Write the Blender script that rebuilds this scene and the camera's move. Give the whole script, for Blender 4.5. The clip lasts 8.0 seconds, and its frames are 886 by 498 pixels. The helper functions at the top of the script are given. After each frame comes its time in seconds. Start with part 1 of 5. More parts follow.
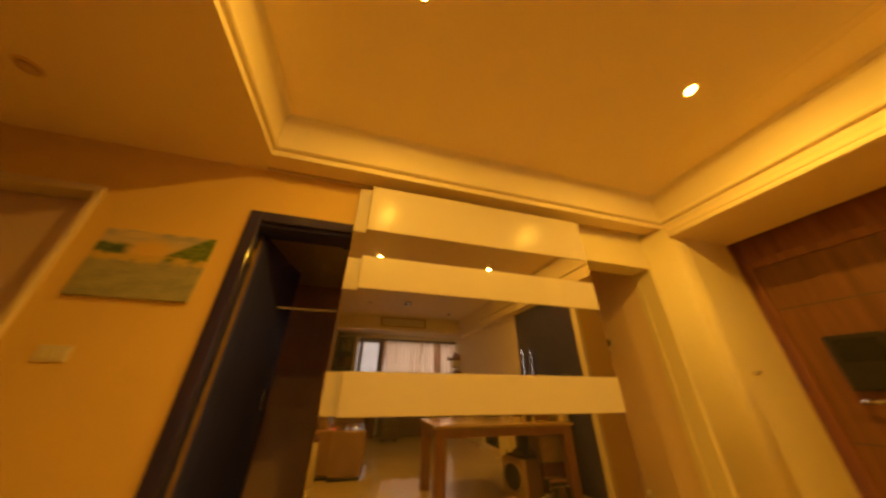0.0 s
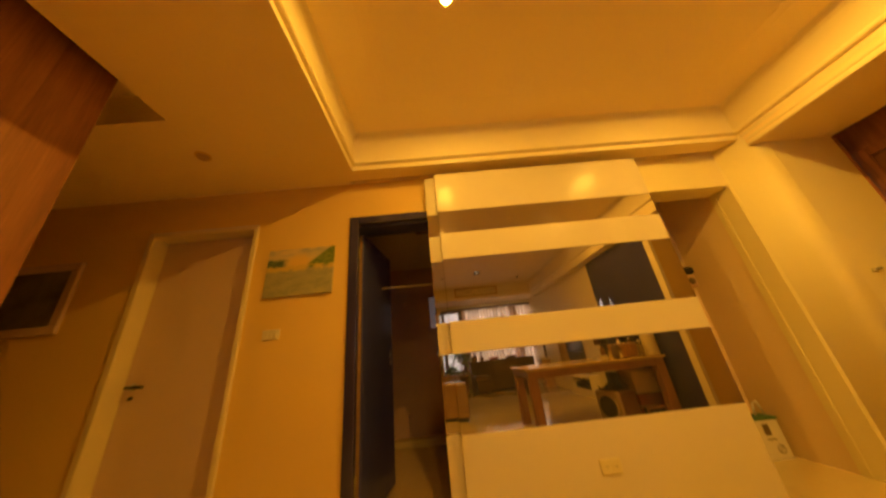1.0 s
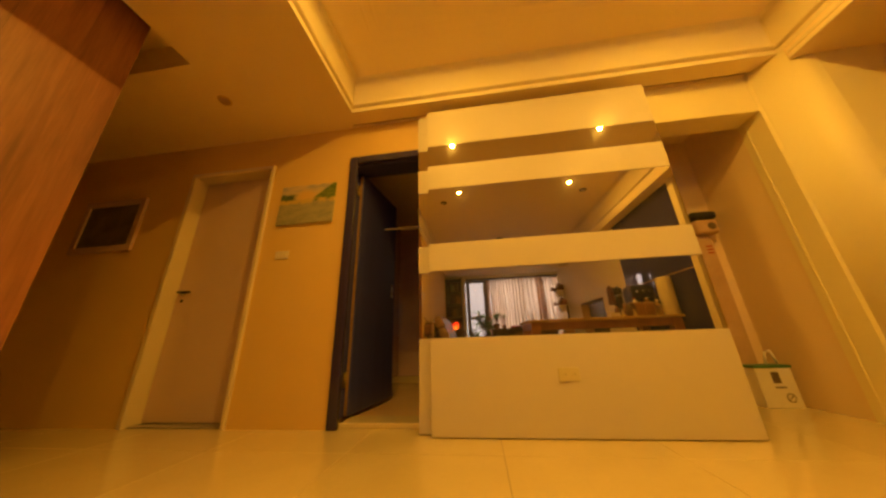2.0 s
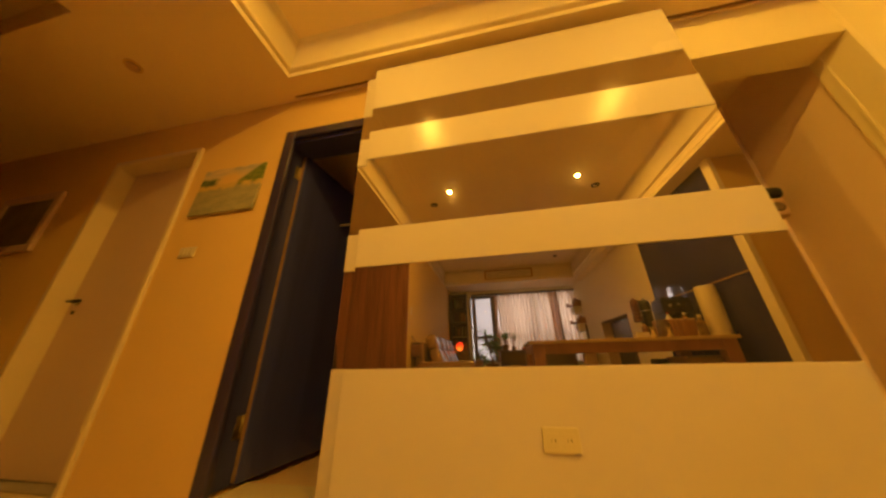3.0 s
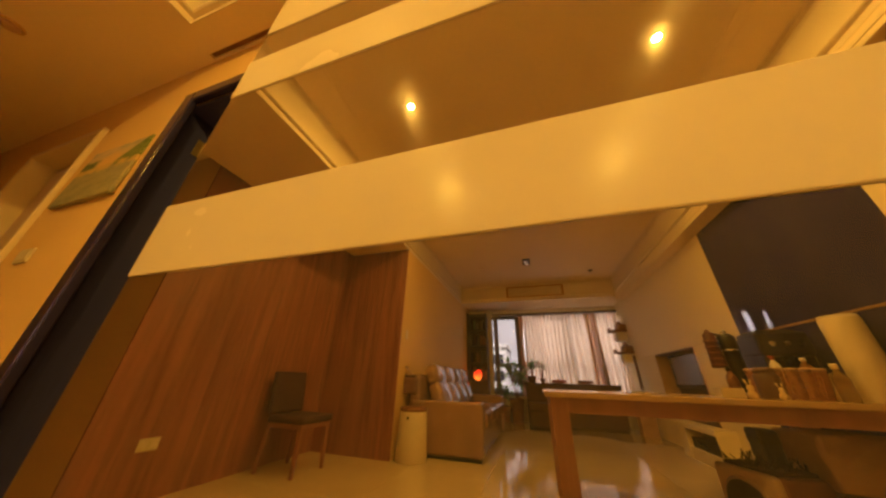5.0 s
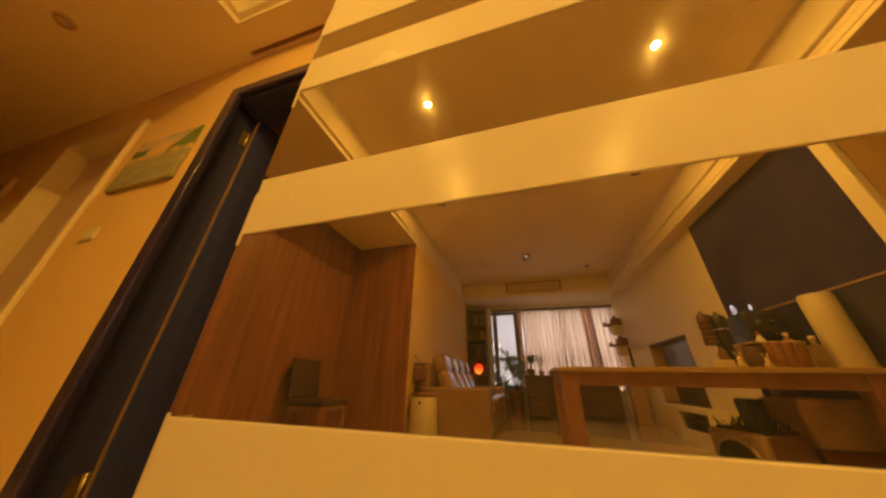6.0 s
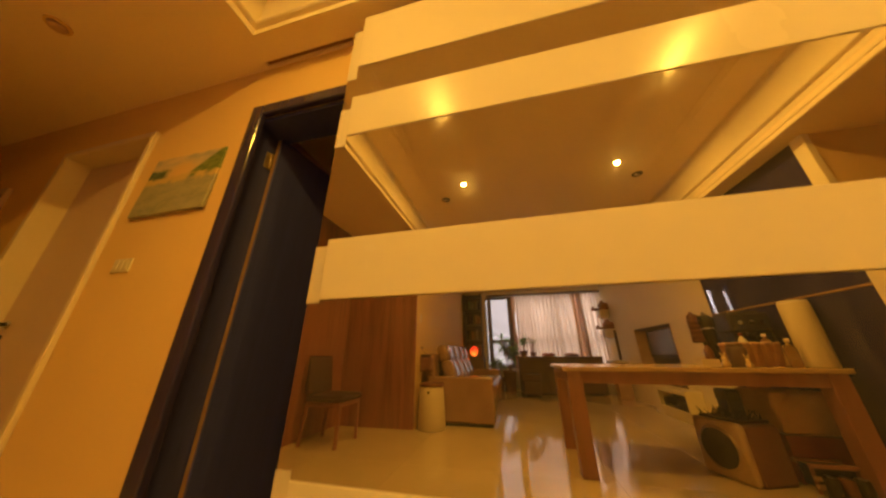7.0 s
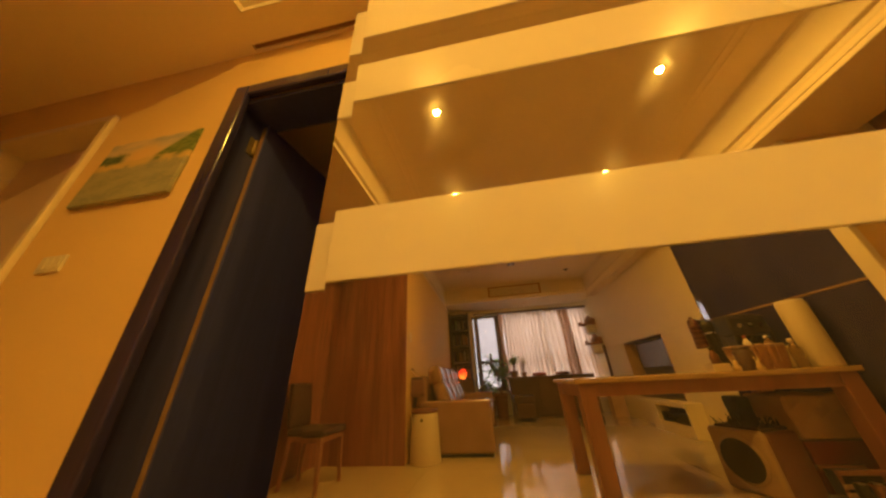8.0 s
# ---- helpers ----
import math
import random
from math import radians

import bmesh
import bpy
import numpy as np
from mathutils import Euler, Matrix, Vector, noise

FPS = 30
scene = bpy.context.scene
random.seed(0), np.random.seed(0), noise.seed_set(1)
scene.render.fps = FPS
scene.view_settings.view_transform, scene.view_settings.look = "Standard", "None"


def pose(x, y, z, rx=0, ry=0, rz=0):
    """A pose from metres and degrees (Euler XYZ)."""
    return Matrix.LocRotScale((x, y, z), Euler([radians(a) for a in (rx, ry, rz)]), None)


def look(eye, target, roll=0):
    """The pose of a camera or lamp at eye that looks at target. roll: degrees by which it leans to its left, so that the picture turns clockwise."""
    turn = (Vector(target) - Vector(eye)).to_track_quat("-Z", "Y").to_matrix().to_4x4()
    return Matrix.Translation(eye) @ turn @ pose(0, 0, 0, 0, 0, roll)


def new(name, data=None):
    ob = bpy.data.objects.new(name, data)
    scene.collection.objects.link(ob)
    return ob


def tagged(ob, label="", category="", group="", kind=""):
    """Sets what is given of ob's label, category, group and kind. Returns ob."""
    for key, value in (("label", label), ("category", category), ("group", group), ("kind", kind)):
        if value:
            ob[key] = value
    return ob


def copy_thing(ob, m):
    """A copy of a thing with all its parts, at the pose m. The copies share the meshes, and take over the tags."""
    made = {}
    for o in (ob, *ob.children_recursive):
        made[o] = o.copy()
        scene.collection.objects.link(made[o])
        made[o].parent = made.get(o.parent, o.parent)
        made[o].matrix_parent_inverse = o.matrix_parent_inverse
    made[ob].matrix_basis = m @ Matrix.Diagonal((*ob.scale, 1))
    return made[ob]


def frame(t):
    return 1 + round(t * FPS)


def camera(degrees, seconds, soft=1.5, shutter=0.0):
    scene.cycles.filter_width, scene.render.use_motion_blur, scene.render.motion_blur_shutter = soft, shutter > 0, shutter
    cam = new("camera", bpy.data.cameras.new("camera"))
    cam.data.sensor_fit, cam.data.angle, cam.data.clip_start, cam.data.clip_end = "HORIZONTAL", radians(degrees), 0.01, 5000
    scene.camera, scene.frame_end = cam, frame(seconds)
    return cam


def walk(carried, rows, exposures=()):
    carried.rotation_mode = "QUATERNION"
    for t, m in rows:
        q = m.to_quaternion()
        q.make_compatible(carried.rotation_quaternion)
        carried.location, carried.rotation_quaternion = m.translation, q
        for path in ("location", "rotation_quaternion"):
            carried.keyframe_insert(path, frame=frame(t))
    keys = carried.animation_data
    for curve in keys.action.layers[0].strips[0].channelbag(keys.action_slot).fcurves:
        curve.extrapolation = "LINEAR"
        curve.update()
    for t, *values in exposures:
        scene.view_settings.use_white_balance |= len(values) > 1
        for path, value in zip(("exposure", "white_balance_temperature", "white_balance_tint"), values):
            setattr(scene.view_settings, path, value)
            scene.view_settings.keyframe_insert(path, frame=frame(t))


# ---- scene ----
cam = camera(117.8, 8.0, soft=2.45, shutter=0.4)
PATH = [
    (0, (0.083, -1.568, 1.127), (0.557, 0.148, 2.039), 0.6),
    (0.5, (-0.054, -1.593, 0.95), (0.082, 0.168, 1.887), -3.2),
    (0.7, (-0.085, -1.683, 0.985), (0.040, 0.115, 1.880), -5.1),
    (1, (-0.056, -1.833, 0.975), (0.012, 0.02, 1.723), -6.1),
    (1.2, (0.004, -1.920, 0.868), (-0.005, -0.043, 1.463), -5.1),
    (1.5, (0.108, -1.932, 0.717), (0.033, -0.019, 1.296), -4.5),
    (1.7, (0.187, -1.897, 0.552), (0.047, 0.006, 1.151), -3.5),
    (2.8, (0.61, -1.254, 0.534), (0.259, 0.57, 1.275), -0.5),
    (3, (0.638, -1.103, 0.574), (0.295, 0.712, 1.342), -1.2),
    (3.5, (0.727, -0.738, 0.636), (0.358, 1.045, 1.464), -1.0),
    (3.7, (0.806, -0.594, 0.690), (0.380, 1.159, 1.580), 0.3),
    (4, (0.83, -0.423, 0.736), (0.375, 1.285, 1.673), 1.0),
    (4.5, (0.888, -0.302, 0.764), (0.342, 1.379, 1.7), 1.8),
    (4.7, (0.905, -0.307, 0.816), (0.338, 1.38, 1.729), 1.9),
    (5.8, (0.79, -0.464, 0.636), (0.266, 1.276, 1.472), 1.3),
    (6, (0.744, -0.475, 0.623), (0.229, 1.242, 1.51), 1.1),
    (6.5, (0.679, -0.602, 0.654), (0.174, 1.141, 1.496), 0.8),
    (7, (0.562, -0.7, 0.833), (0.121, 1.108, 1.565), -0.2),
    (7.5, (0.426, -0.642, 0.885), (0.109, 1.167, 1.677), -2.0),
    (8, (0.366, -0.536, 0.769), (0.094, 1.240, 1.657), -3.0),
]
walk(cam, [(t, look(eye, target, roll)) for t, eye, target, roll in PATH], [(0.0, 0.86, 6800, 10), (0.5, 0.95, 6800, 10), (1.0, 1.06, 6800, 10), (1.7, 1.1, 6750, 10), (3.0, 1.08, 6300, 10), (3.5, 1.02, 6080, 10), (3.7, 0.98, 5980, 10), (4.0, 1.03, 5880, 10), (4.5, 1.19, 5820, 10), (6.0, 1.22, 5930, 10), (7.0, 1.24, 5940, 10), (8.0, 1.24, 5940, 10)])

# ---- world, sun, lamps ----
world = bpy.data.worlds.new("sky")
scene.world = world
world.use_nodes = True
wn = world.node_tree.nodes
sky = wn.new("ShaderNodeTexSky")
sky.sky_type = "NISHITA"
sky.sun_disc = False
sky.sun_elevation = radians(35)
sky.sun_rotation = radians(20)
sky.dust_density, sky.air_density, sky.ozone_density = 9.0, 0.35, 0.0
wn["Background"].inputs["Strength"].default_value = 0.15
world.node_tree.links.new(sky.outputs[0], wn["Background"].inputs[0])
sun_data = bpy.data.lights.new("sun", "SUN")
sun_data.energy, sun_data.angle, sun_data.color = 1.0, radians(12), (1, 0.95, 0.88)
sun = new("sun", sun_data)
sun.matrix_world = look((4, 11, 9), (0, 0, 0))

LAMP_X, LAMP_Y, LAMP_Z = (0.141, 1.885), (-0.972, -2.125), 2.83
LAMP_COLOUR = (1.0, 0.535, 0.062)
BEAMS = ((24.5, 1.0), (5.3, 0.07))  # a soft downward beam and the wide spill of the same lamp: watts, softness
for lx in LAMP_X:
    for ly in LAMP_Y:
        for watts, softness in BEAMS:
            ld = bpy.data.lights.new("downlight_lamp", "SPOT")
            ld.energy, ld.color, ld.spot_size, ld.spot_blend, ld.shadow_soft_size = watts, LAMP_COLOUR, radians(179), softness, 0.008
            new("downlight_lamp", ld).matrix_world = pose(lx, ly, LAMP_Z - 0.013)


# skylight behind the drawn curtains
day = bpy.data.lights.new("window_daylight", "AREA")
day.shape, day.size, day.size_y, day.energy, day.color = "RECTANGLE", 2.15, 1.75, 20.0, (1.0, 0.84, 0.84)
new("window_daylight", day).matrix_world = look((1.73, -7.02, 1.40), (1.73, 0, 1.40))


# ---- materials ----
def node_mat(name):
    m = bpy.data.materials.new(name)
    m.use_nodes = True
    return m, m.node_tree.nodes, m.node_tree.links, m.node_tree.nodes["Principled BSDF"]


def surf(name, c1, c2=None, scale=4.0, rough=0.5, rough2=None, bump=0.0, bscale=60.0, metal=0.0, coat=0.0, stretch=(1, 1, 1), rand=0.0, spec=0.5, detail=6.0):
    """A surface with a two-scale mottling of c1 and c2, uneven gloss and a fine relief."""
    m, n, l, p = node_mat(name)
    c2 = c2 or tuple(v * 0.86 for v in c1)
    tc, mp = n.new("ShaderNodeTexCoord"), n.new("ShaderNodeMapping")
    mp.inputs["Scale"].default_value = stretch
    l.new(tc.outputs["Object"], mp.inputs["Vector"])
    big, fine = n.new("ShaderNodeTexNoise"), n.new("ShaderNodeTexNoise")
    big.inputs["Scale"].default_value, big.inputs["Detail"].default_value = scale, detail
    fine.inputs["Scale"].default_value, fine.inputs["Detail"].default_value = bscale, 4
    l.new(mp.outputs[0], big.inputs["Vector"])
    l.new(mp.outputs[0], fine.inputs["Vector"])
    add = n.new("ShaderNodeMath")
    add.operation = "MULTIPLY_ADD"
    add.inputs[1].default_value = 0.3
    l.new(fine.outputs["Fac"], add.inputs[0])
    l.new(big.outputs["Fac"], add.inputs[2])
    ramp = n.new("ShaderNodeValToRGB")
    ramp.color_ramp.elements[0].position, ramp.color_ramp.elements[1].position = 0.42, 0.88
    ramp.color_ramp.elements[0].color, ramp.color_ramp.elements[1].color = (*c2, 1), (*c1, 1)
    l.new(add.outputs[0], ramp.inputs["Fac"])
    out = ramp.outputs["Color"]
    if rand:
        info, hsv = n.new("ShaderNodeObjectInfo"), n.new("ShaderNodeHueSaturation")
        mr = n.new("ShaderNodeMapRange")
        mr.inputs["To Min"].default_value, mr.inputs["To Max"].default_value = 1 - rand, 1 + rand
        l.new(info.outputs["Random"], mr.inputs["Value"])
        l.new(mr.outputs[0], hsv.inputs["Value"])
        l.new(out, hsv.inputs["Color"])
        out = hsv.outputs["Color"]
    l.new(out, p.inputs["Base Color"])
    r = n.new("ShaderNodeMapRange")
    r.inputs["From Min"].default_value, r.inputs["From Max"].default_value = 0.3, 0.7
    r.inputs["To Min"].default_value, r.inputs["To Max"].default_value = rough, rough2 if rough2 is not None else min(1, rough * 1.25)
    l.new(big.outputs["Fac"], r.inputs["Value"])
    l.new(r.outputs[0], p.inputs["Roughness"])
    p.inputs["Metallic"].default_value = metal
    p.inputs["Coat Weight"].default_value = coat
    p.inputs["Coat Roughness"].default_value = 0.08
    p.inputs["Specular IOR Level"].default_value = spec
    if bump:
        b = n.new("ShaderNodeBump")
        b.inputs["Strength"].default_value, b.inputs["Distance"].default_value = bump, 0.002
        l.new(add.outputs[0], b.inputs["Height"])
        l.new(b.outputs[0], p.inputs["Normal"])
    return m


def wood(name, light, dark, rough=0.4, along=(1, 1, 0.06), scale=14.0, rand=0.12, coat=0.0):
    """Timber with long fibres along one axis, broad figure and a random tone for each board."""
    m, n, l, p = node_mat(name)
    tc, mp = n.new("ShaderNodeTexCoord"), n.new("ShaderNodeMapping")
    info = n.new("ShaderNodeObjectInfo")
    mp.inputs["Scale"].default_value = along
    l.new(tc.outputs["Object"], mp.inputs["Vector"])
    sh = n.new("ShaderNodeVectorMath")
    sh.operation = "MULTIPLY_ADD"
    comb = n.new("ShaderNodeCombineXYZ")
    for k in range(3):
        l.new(info.outputs["Random"], comb.inputs[k])
    sh.inputs[1].default_value = (17, 23, 31)
    l.new(comb.outputs[0], sh.inputs[0])
    l.new(mp.outputs[0], sh.inputs[2])
    fig, fib = n.new("ShaderNodeTexNoise"), n.new("ShaderNodeTexNoise")
    fig.inputs["Scale"].default_value, fig.inputs["Detail"].default_value, fig.inputs["Distortion"].default_value = scale, 5, 0.8
    fib.inputs["Scale"].default_value, fib.inputs["Detail"].default_value = scale * 9, 5
    l.new(sh.outputs[0], fig.inputs["Vector"])
    l.new(sh.outputs[0], fib.inputs["Vector"])
    mix = n.new("ShaderNodeMath")
    mix.operation = "MULTIPLY_ADD"
    mix.inputs[1].default_value = 0.45
    l.new(fib.outputs["Fac"], mix.inputs[0])
    l.new(fig.outputs["Fac"], mix.inputs[2])
    ramp = n.new("ShaderNodeValToRGB")
    ramp.color_ramp.elements[0].position, ramp.color_ramp.elements[1].position = 0.5, 0.95
    ramp.color_ramp.elements[0].color, ramp.color_ramp.elements[1].color = (*dark, 1), (*light, 1)
    l.new(mix.outputs[0], ramp.inputs["Fac"])
    hsv, mr = n.new("ShaderNodeHueSaturation"), n.new("ShaderNodeMapRange")
    mr.inputs["To Min"].default_value, mr.inputs["To Max"].default_value = 1 - rand, 1 + rand
    l.new(info.outputs["Random"], mr.inputs["Value"])
    l.new(mr.outputs[0], hsv.inputs["Value"])
    l.new(ramp.outputs["Color"], hsv.inputs["Color"])
    l.new(hsv.outputs["Color"], p.inputs["Base Color"])
    p.inputs["Roughness"].default_value = rough
    p.inputs["Coat Weight"].default_value = coat
    b = n.new("ShaderNodeBump")
    b.inputs["Strength"].default_value, b.inputs["Distance"].default_value = 0.25, 0.001
    l.new(mix.outputs[0], b.inputs["Height"])
    l.new(b.outputs[0], p.inputs["Normal"])
    return m


def tinted_mirror(name, tint):
    """Grey-brown mirror glass with wiped smears that scatter a little light, under a painted haze."""
    m, n, l, p = node_mat(name)
    p.inputs["Base Color"].default_value = (*tint, 1)
    p.inputs["Metallic"].default_value = 1.0
    tc, mp, no = n.new("ShaderNodeTexCoord"), n.new("ShaderNodeMapping"), n.new("ShaderNodeTexNoise")
    mp.inputs["Scale"].default_value = (1.6, 1, 0.7)
    no.inputs["Scale"].default_value, no.inputs["Detail"].default_value, no.inputs["Distortion"].default_value = 11.0, 10, 0.9
    l.new(tc.outputs["Object"], mp.inputs["Vector"])
    l.new(mp.outputs[0], no.inputs["Vector"])
    r = n.new("ShaderNodeMapRange")
    r.inputs["From Min"].default_value, r.inputs["From Max"].default_value = 0.40, 0.80
    r.inputs["To Min"].default_value, r.inputs["To Max"].default_value = 0.006, 0.030
    l.new(no.outputs["Fac"], r.inputs["Value"])
    p.inputs["Roughness"].default_value = 0.0
    soft, sm = n.new("ShaderNodeBsdfAnisotropic"), n.new("ShaderNodeMixShader")
    soft.inputs["Color"].default_value = (*tint, 1)
    soft.inputs["Roughness"].default_value = 0.17
    l.new(r.outputs[0], sm.inputs[0])
    l.new(p.outputs[0], sm.inputs[1])
    l.new(soft.outputs[0], sm.inputs[2])
    # thin diffuse layer that paints a pale haze over the reflected blacks
    veil, mx, dr = n.new("ShaderNodeBsdfDiffuse"), n.new("ShaderNodeMixShader"), n.new("ShaderNodeMapRange")
    veil.inputs["Color"].default_value = (0.62, 0.57, 0.55, 1)
    dr.inputs["From Min"].default_value, dr.inputs["From Max"].default_value = 0.40, 0.75
    dr.inputs["To Min"].default_value, dr.inputs["To Max"].default_value = 0.028, 0.052
    l.new(no.outputs["Fac"], dr.inputs["Value"])
    l.new(dr.outputs[0], mx.inputs[0])
    l.new(sm.outputs[0], mx.inputs[1])
    l.new(veil.outputs[0], mx.inputs[2])
    l.new(mx.outputs[0], n["Material Output"].inputs["Surface"])
    return m


def glow(name, colour, strength):
    m, n, l, p = node_mat(name)
    p.inputs["Base Color"].default_value = (*colour, 1)
    p.inputs["Emission Color"].default_value = (*colour, 1)
    p.inputs["Emission Strength"].default_value = strength
    return m


def overcast(name, strength, sunny=1.0):
    """Pale haze with soft broad clouds, brighter towards the hidden sun."""
    m, n, l, p = node_mat(name)
    tc, mp, no, ramp = n.new("ShaderNodeTexCoord"), n.new("ShaderNodeMapping"), n.new("ShaderNodeTexNoise"), n.new("ShaderNodeValToRGB")
    mp.inputs["Scale"].default_value = (0.0016, 0.0016, 0.005)
    no.inputs["Scale"].default_value, no.inputs["Detail"].default_value = 1.0, 5
    l.new(tc.outputs["Object"], mp.inputs["Vector"])
    l.new(mp.outputs[0], no.inputs["Vector"])
    ramp.color_ramp.elements[0].position, ramp.color_ramp.elements[1].position = 0.35, 0.65
    ramp.color_ramp.elements[0].color, ramp.color_ramp.elements[1].color = (0.27, 0.225, 0.23, 1), (0.46, 0.385, 0.40, 1)
    l.new(no.outputs["Fac"], ramp.inputs["Fac"])
    l.new(ramp.outputs[0], p.inputs["Emission Color"])
    p.inputs["Base Color"].default_value = (0.1, 0.1, 0.1, 1)
    sep, glare = n.new("ShaderNodeSeparateXYZ"), n.new("ShaderNodeMapRange")
    l.new(tc.outputs["Object"], sep.inputs[0])
    glare.interpolation_type = "SMOOTHSTEP"
    glare.inputs["From Min"].default_value, glare.inputs["From Max"].default_value = -200, -900
    glare.inputs["To Min"].default_value, glare.inputs["To Max"].default_value = strength, strength * sunny
    l.new(sep.outputs[0], glare.inputs["Value"])
    l.new(glare.outputs[0], p.inputs["Emission Strength"])
    return m


def landscape(name):
    """A brushed lake view: dawn sky, far trees, a green hill and pale water, in soft strokes."""
    m, n, l, p = node_mat(name)

    def calc(op, a, b=0.0, c=0.0):
        k = n.new("ShaderNodeMath")
        k.operation = op
        for i, v in enumerate((a, b, c)):
            if isinstance(v, (int, float)):
                k.inputs[i].default_value = v
            else:
                l.new(v, k.inputs[i])
        return k.outputs[0]

    def blur(a, lo, hi):
        k = n.new("ShaderNodeMapRange")
        k.interpolation_type = "SMOOTHSTEP"
        k.inputs["From Min"].default_value, k.inputs["From Max"].default_value = lo, hi
        l.new(a, k.inputs["Value"])
        return k.outputs[0]

    def daub(fac, a, b):
        k = n.new("ShaderNodeMix")
        k.data_type = "RGBA"
        l.new(fac, k.inputs[0])
        for i, v in ((6, a), (7, b)):
            if isinstance(v, tuple):
                k.inputs[i].default_value = (*v, 1)
            else:
                l.new(v, k.inputs[i])
        return k.outputs[2]

    def grain(scale, stretch):
        mp, no = n.new("ShaderNodeMapping"), n.new("ShaderNodeTexNoise")
        mp.inputs["Scale"].default_value = stretch
        no.inputs["Scale"].default_value, no.inputs["Detail"].default_value = scale, 5
        l.new(tc.outputs["Object"], mp.inputs["Vector"])
        l.new(mp.outputs[0], no.inputs["Vector"])
        return no.outputs["Fac"]

    tc, sep = n.new("ShaderNodeTexCoord"), n.new("ShaderNodeSeparateXYZ")
    l.new(tc.outputs["Object"], sep.inputs[0])
    rough, wide, fine = grain(34, (1, 1, 1)), grain(11, (0.8, 1, 2.0)), grain(60, (0.5, 1, 2.2))
    x = calc("MULTIPLY_ADD", calc("SUBTRACT", rough, 0.5), 0.05, sep.outputs[0])
    z = calc("MULTIPLY_ADD", calc("SUBTRACT", rough, 0.5), 0.05, sep.outputs[2])
    sky = daub(blur(wide, 0.38, 0.62), (0.34, 0.31, 0.22), (0.60, 0.43, 0.20))
    sky = daub(blur(z, 0.37, 0.27), sky, (0.52, 0.41, 0.22))
    dx, dz = calc("MULTIPLY", calc("SUBTRACT", x, -0.01), 0.6), calc("SUBTRACT", z, 0.25)
    far = calc("SQRT", calc("ADD", calc("MULTIPLY", dx, dx), calc("MULTIPLY", dz, dz)))
    sky = daub(blur(far, 0.10, 0.02), sky, (0.66, 0.42, 0.12))
    trees = calc("MULTIPLY", blur(x, -0.085, -0.14), blur(calc("ABSOLUTE", calc("SUBTRACT", z, 0.245)), 0.046, 0.022))
    sky = daub(trees, sky, daub(blur(fine, 0.40, 0.62), (0.05, 0.085, 0.05), (0.12, 0.16, 0.06)))
    slope = calc("SUBTRACT", calc("MULTIPLY_ADD", x, 0.78, 0.185), z)
    green = daub(blur(fine, 0.40, 0.62), (0.085, 0.135, 0.020), (0.19, 0.22, 0.045))
    sky = daub(calc("MULTIPLY", blur(slope, -0.010, 0.012), blur(x, 0.035, 0.085)), sky, green)
    water = daub(blur(wide, 0.34, 0.66), (0.24, 0.235, 0.135), (0.34, 0.30, 0.16))
    water = daub(blur(fine, 0.42, 0.80), water, (0.37, 0.32, 0.17))
    shore = calc("MULTIPLY", blur(calc("ABSOLUTE", calc("SUBTRACT", z, 0.203)), 0.030, 0.010), blur(wide, 0.36, 0.52))
    l.new(daub(shore, daub(blur(z, 0.218, 0.192), sky, water), (0.56, 0.38, 0.10)), p.inputs["Base Color"])
    p.inputs["Roughness"].default_value = 0.75
    b = n.new("ShaderNodeBump")
    b.inputs["Strength"].default_value, b.inputs["Distance"].default_value = 0.3, 0.001
    l.new(fine, b.inputs["Height"])
    l.new(b.outputs[0], p.inputs["Normal"])
    return m


def clear_glass(name, tint=(0.95, 0.97, 0.97)):
    m, n, l, p = node_mat(name)
    p.inputs["Base Color"].default_value = (*tint, 1)
    p.inputs["Transmission Weight"].default_value = 1.0
    p.inputs["Roughness"].default_value = 0.0
    p.inputs["IOR"].default_value = 1.45
    return m


def sheer(name, colour):
    """Thin woven voile that passes daylight."""
    m, n, l, p = node_mat(name)
    out = n["Material Output"]
    tr, tp = n.new("ShaderNodeBsdfTranslucent"), n.new("ShaderNodeBsdfTransparent")
    mx, mx2 = n.new("ShaderNodeMixShader"), n.new("ShaderNodeMixShader")
    tc, no, ramp = n.new("ShaderNodeTexCoord"), n.new("ShaderNodeTexNoise"), n.new("ShaderNodeValToRGB")
    no.inputs["Scale"].default_value = 3.0
    l.new(tc.outputs["Object"], no.inputs["Vector"])
    ramp.color_ramp.elements[0].color = (*[c * 0.9 for c in colour], 1)
    ramp.color_ramp.elements[1].color = (*colour, 1)
    l.new(no.outputs["Fac"], ramp.inputs["Fac"])
    l.new(ramp.outputs[0], p.inputs["Base Color"])
    l.new(ramp.outputs[0], tr.inputs["Color"])
    p.inputs["Roughness"].default_value = 0.9
    mx.inputs[0].default_value, mx2.inputs[0].default_value = 0.65, 0.02
    l.new(p.outputs[0], mx.inputs[1])
    l.new(tr.outputs[0], mx.inputs[2])
    l.new(mx.outputs[0], mx2.inputs[1])
    l.new(tp.outputs[0], mx2.inputs[2])
    l.new(mx2.outputs[0], out.inputs["Surface"])
    return m


